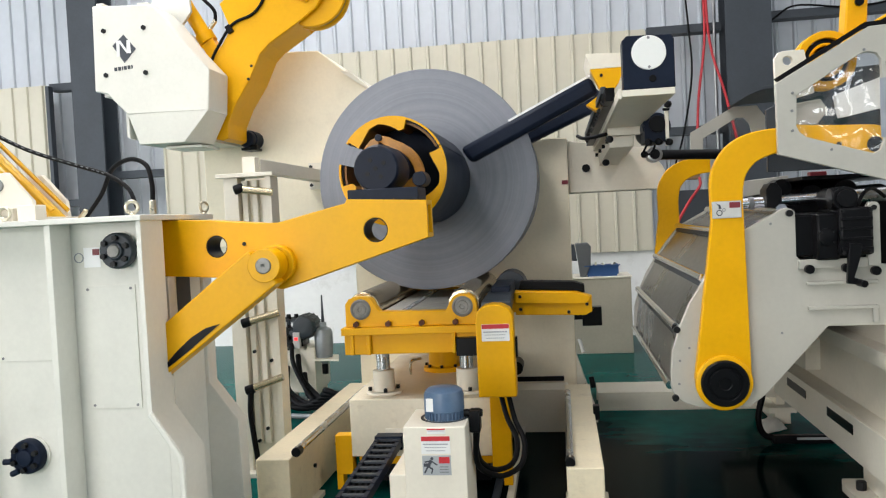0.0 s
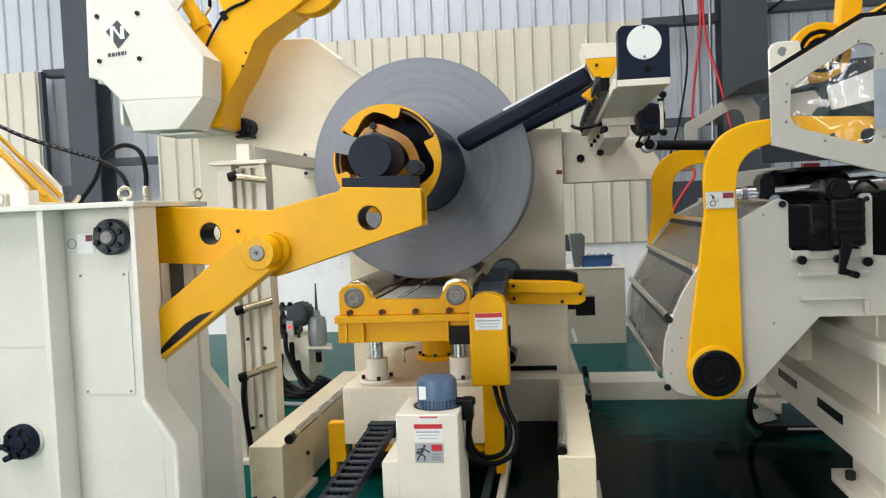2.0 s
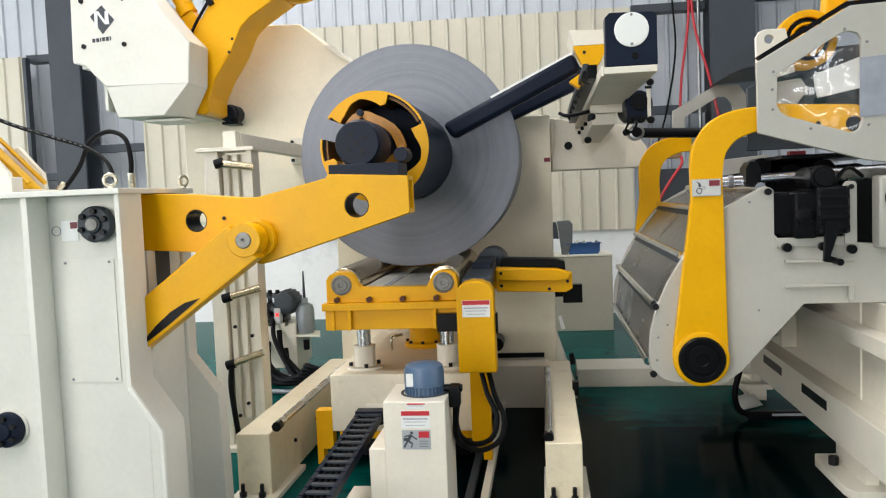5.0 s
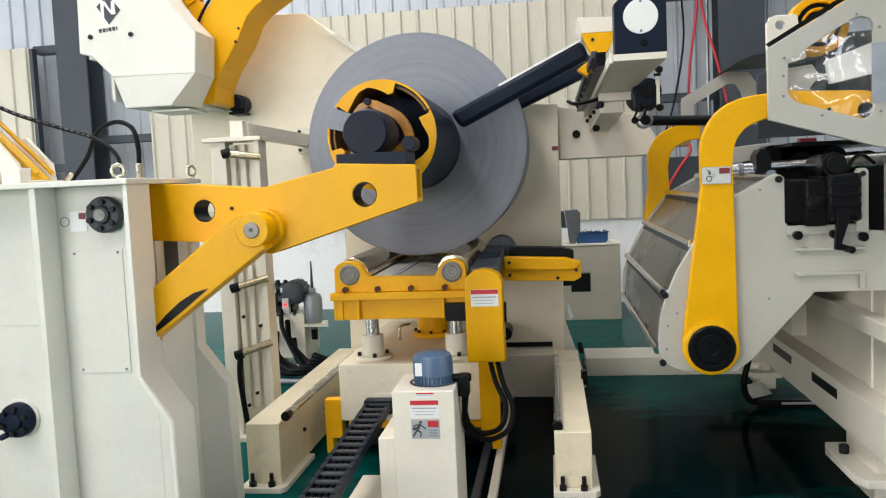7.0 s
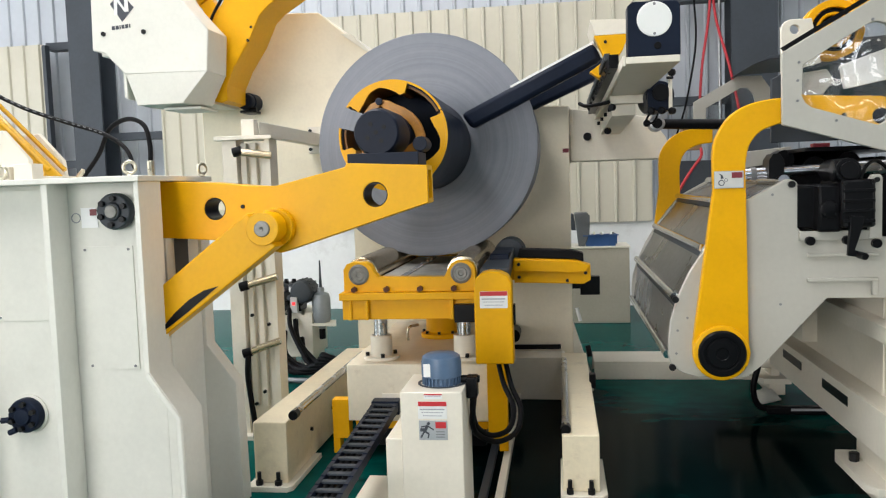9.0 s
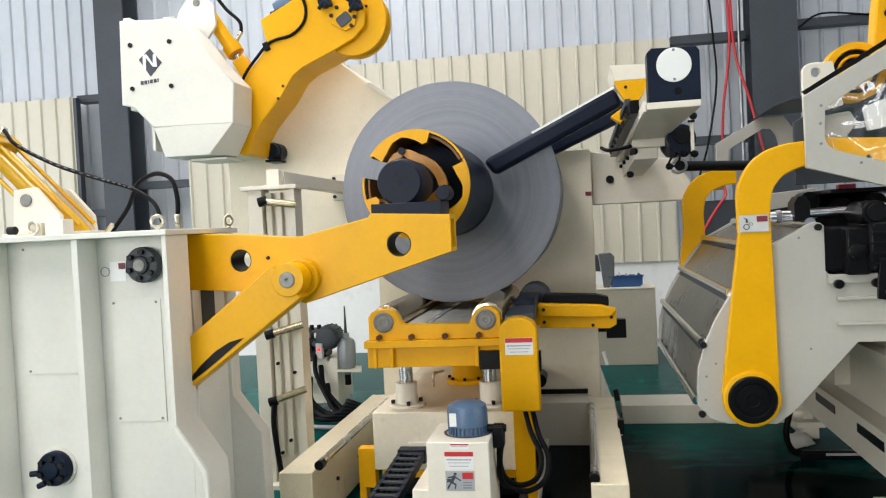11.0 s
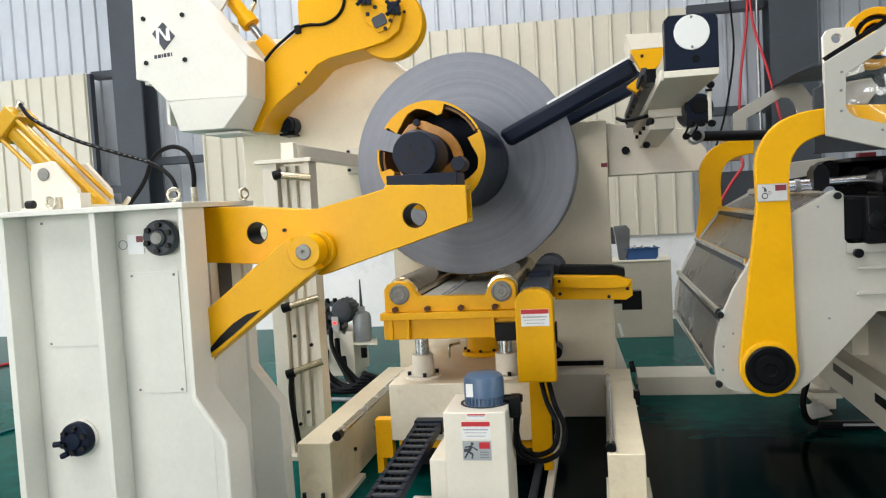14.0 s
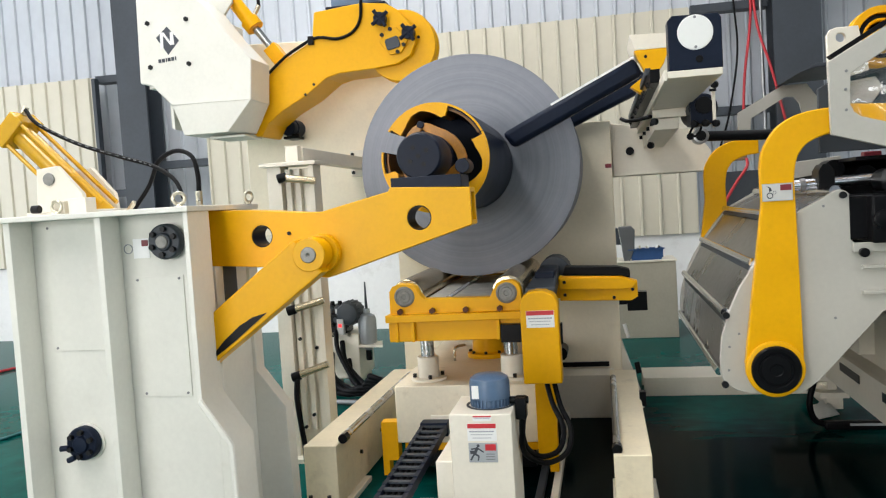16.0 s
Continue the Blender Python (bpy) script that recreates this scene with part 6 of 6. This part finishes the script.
part("slotted_plate", boxed(1.10, 1.40, 3.96, 3.985, 1.285, 1.328), GREYCREAM, st)
for x in (1.14, 1.30, 1.425):
    part("clamp_knob", rodded((x, 3.96, 1.268 if x > 1.4 else 1.285), (x, 3.93, 1.268 if x > 1.4 else 1.285), 0.021, n=14), BLACK, st)
part("roller_bracket", prism(B(), [(1.397, 1.29), (1.397, 1.565), (1.408, 1.58), (1.44, 1.58), (1.451, 1.565), (1.451, 1.29)], 3.95, 3.98), GREYCREAM, st)
part("bracket_bolt", rodded((1.424, 3.95, 1.555), (1.424, 3.935, 1.555), 0.012, n=10), BOLT, st)
part("end_block", boxed(1.53, 1.9, 3.9, 4.0, 1.27, 1.60), GREYCREAM, st, bevel=0.012)
part("block_hub", rodded((1.60, 3.9, 1.50), (1.60, 3.885, 1.50), 0.05, n=24), BLACK, st)
for z in (1.218, 1.103):
    part("ledge", boxed(1.135, 1.44, 3.955, 3.98, z - 0.008, z + 0.008), GREYCREAM, st)
part("hinge", boxed(1.415, 1.44, 3.96, 3.98, 1.03, 1.10), GREYCREAM, st)

# base frame of the straightener
bs = thing("machine_base", (1.6, 5.0, 0), "pale cream welded base frame of the straightener on bolted feet", "machine base")
part("web", boxed(1.56, 1.60, 3.2, 6.2, 0.30, 1.01), CREAM, bs)
lower = prism(B(), [(3.0, 0.28), (6.1, 0.28), (6.1, 0.50), (3.0, 0.50)], 1.44, 1.46, "x")
part("lower_beam", lower, CREAM, bs)
part("lower_shelf", boxed(1.46, 1.56, 3.0, 6.1, 0.48, 0.50), CREAM, bs)
part("upper_beam", boxed(1.47, 1.56, 3.0, 5.2, 0.80, 0.88), CREAM, bs)
for y0, y1 in ((5.15, 5.55), (4.35, 4.75)):
    # Black strips on the beam face draw the shade inside its lifting slots.
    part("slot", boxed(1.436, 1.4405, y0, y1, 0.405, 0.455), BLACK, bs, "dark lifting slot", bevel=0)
part("cross_member", boxed(1.1, 1.9, 5.9, 6.1, 0.25, 0.5), CREAM, bs)
part("far_beam", boxed(1.3, 3.5, 6.1, 6.2, 0.2, 1.0), CREAM, bs)
part("pump_box", boxed(1.47, 1.56, 5.25, 5.5, 0.56, 0.78), CREAM, bs)
part("pump_knob", rodded((1.47, 5.38, 0.66), (1.45, 5.38, 0.66), 0.05, n=18), BLACK, bs)
for y0 in (4.0, 6.12):
    f = part("foot", prism(B(), [(1.395, y0 - 0.02), (1.43, y0 - 0.09), (1.62, y0 - 0.09), (1.62, y0 + 0.48), (1.42, y0 + 0.48), (1.395, y0 + 0.40)], 0.10, 0.14, "z"), CREAM, bs)
    part("foot_post", boxed(1.49, 1.60, y0, y0 + 0.4, 0.0, 0.10), CREAM, f)
    part("levelling_bolt", rodded((1.455, y0 + 0.3, 0.14), (1.455, y0 + 0.3, 0.185), 0.026, n=6), BOLT, f)
    part("gusset", boxed(1.50, 1.56, y0, y0 + 0.4, 0.14, 0.30), CREAM, f)
part("body_panel", boxed(1.55, 2.6, 4.2, 4.24, 0.30, 1.01), CREAM, bs)
# Unseen side sheet, made tall to keep gate daylight off the straightener.
part("gate_light_screen", boxed(2.6, 2.64, 3.2, 6.2, 0.0, 2.7), CREAM, bs)
h = part("black_hose", hose(B(), [(1.33, 5.6, 0.50), (1.295, 5.6, 0.34), (1.263, 5.6, 0.205), (1.272, 5.61, 0.11), (1.32, 5.63, 0.045), (1.42, 5.64, 0.035)], 0.02), RUBBER, None, bevel=0)
tagged(h, "black hose hanging under the straightener to the floor", "hose")
b = B()
random.seed(31)
grid = [[b.verts.new((1.37 + 0.035 * i + random.uniform(-0.01, 0.01), 5.86 + 0.07 * j + 0.02 * i + random.uniform(-0.015, 0.015), 0.006 + (random.uniform(0.01, 0.055) if 0 < i < 5 and 0 < j < 5 else 0.0))) for j in range(6)] for i in range(6)]
low = [[b.verts.new((v.co.x, v.co.y, 0.001)) for v in row] for row in grid]
for i in range(5):
    for j in range(5):
        b.faces.new((grid[i][j], grid[i + 1][j], grid[i + 1][j + 1], grid[i][j + 1]))
        b.faces.new((low[i][j], low[i][j + 1], low[i + 1][j + 1], low[i + 1][j]))
h = part("rag", b, WHITE, None, bevel=0)
tagged(h, "crumpled white rag on the green floor", "rag")
pi = part("floor_conduit", boxed(1.35, 1.80, 5.60, 5.66, 0.0, 0.055), BLACK, None, bevel=0.012)
tagged(pi, "black rubber cable duct lying on the floor", "cable duct")
part("light_strip", boxed(1.50, 1.80, 5.594, 5.60, 0.03, 0.045), SILVERLAB, pi, "pale strip along the duct", bevel=0)
ck = thing("control_box", (1.3, 8.2, 0), "dark control box on a shelf behind the machine", "control box")
part("case", boxed(1.15, 1.65, 8.2, 8.5, 1.15, 1.75), COLUMN, ck)
part("frame", boxed(1.10, 1.14, 8.15, 8.5, 0.0, 1.85), GREYCREAM, ck)
part("shelf", boxed(1.10, 1.7, 8.15, 8.5, 1.10, 1.15), GREYCREAM, ck)
part("frame", boxed(1.66, 1.70, 8.15, 8.5, 0.0, 1.85), GREYCREAM, ck)
part("board", boxed(1.19, 1.36, 8.1, 8.3, 1.85, 2.11), BROWNBOX, ck)
h = part("red_cable", hose(B(), [(1.345, 8.05, 1.86), (1.335, 8.0, 1.78), (1.24, 8.0, 1.644), (1.132, 8.0, 1.462), (1.09, 8.05, 1.30), (1.07, 8.1, 1.13)], 0.014), CABLE_RED, None, bevel=0)
tagged(h, "red cable hanging in front of the dark control box", "cable")
h = part("red_cable", hose(B(), [(-7.6, 5.5, 0.015), (-7.1, 7.3, 0.015), (-6.84, 8.24, 0.015), (-6.6, 9.2, 0.015), (-6.5, 10.3, 0.015)], 0.016), CABLE_RED, None, bevel=0)
tagged(h, "red cable lying on the green floor", "cable")
h = part("teal_cable", hose(B(), [(-5.0, 3.9, 0.012), (-4.75, 5.0, 0.012), (-4.63, 5.57, 0.012), (-4.3, 7.2, 0.012), (-4.2, 8.4, 0.012)], 0.012), mat("teal_cable_sheath", (0.01, 0.10, 0.11), 0.45), None, bevel=0)
tagged(h, "thin teal cable lying on the green floor", "cable")


# ---- what moves ----
SWING = [(0, 28.97), (4.0, 28.97), (9.1, 28.97), (9.3, 28.72), (9.5, 28.11), (9.7, 27.12), (10.4, 23.67), (11.2, 19.6), (12.0, 15.65), (12.5, 13.51), (13.0, 11.57), (13.5, 9.53), (14.0, 7.58), (14.5, 5.46), (15.0, 3.34), (15.5, 1.21), (15.8, 0.2), (16.0, 0.0)]


def motions():
    arm_rows, barrel_rows, rod_rows = [], [], []
    for t, a in SWING:
        arm_rows.append((t, pose(*PIVOT, 0, -a, 0)))
        turn = Matrix.Rotation(radians(-a), 3, "Y")
        eye = PIVOT + turn @ (CP - PIVOT)
        d = eye - CB
        # the cylinder hangs along -z; turn it about y until it points at the arm
        lean = math.degrees(math.atan2(-d.x, -d.z))
        barrel_rows.append((t, pose(*CB, 0, lean, 0)))
        rod_rows.append((t, pose(0, 0, ROD_LEN - math.hypot(d.x, d.z))))
    walk(arm2, arm_rows)
    walk(cy, barrel_rows)
    walk(rd, rod_rows)


motions()
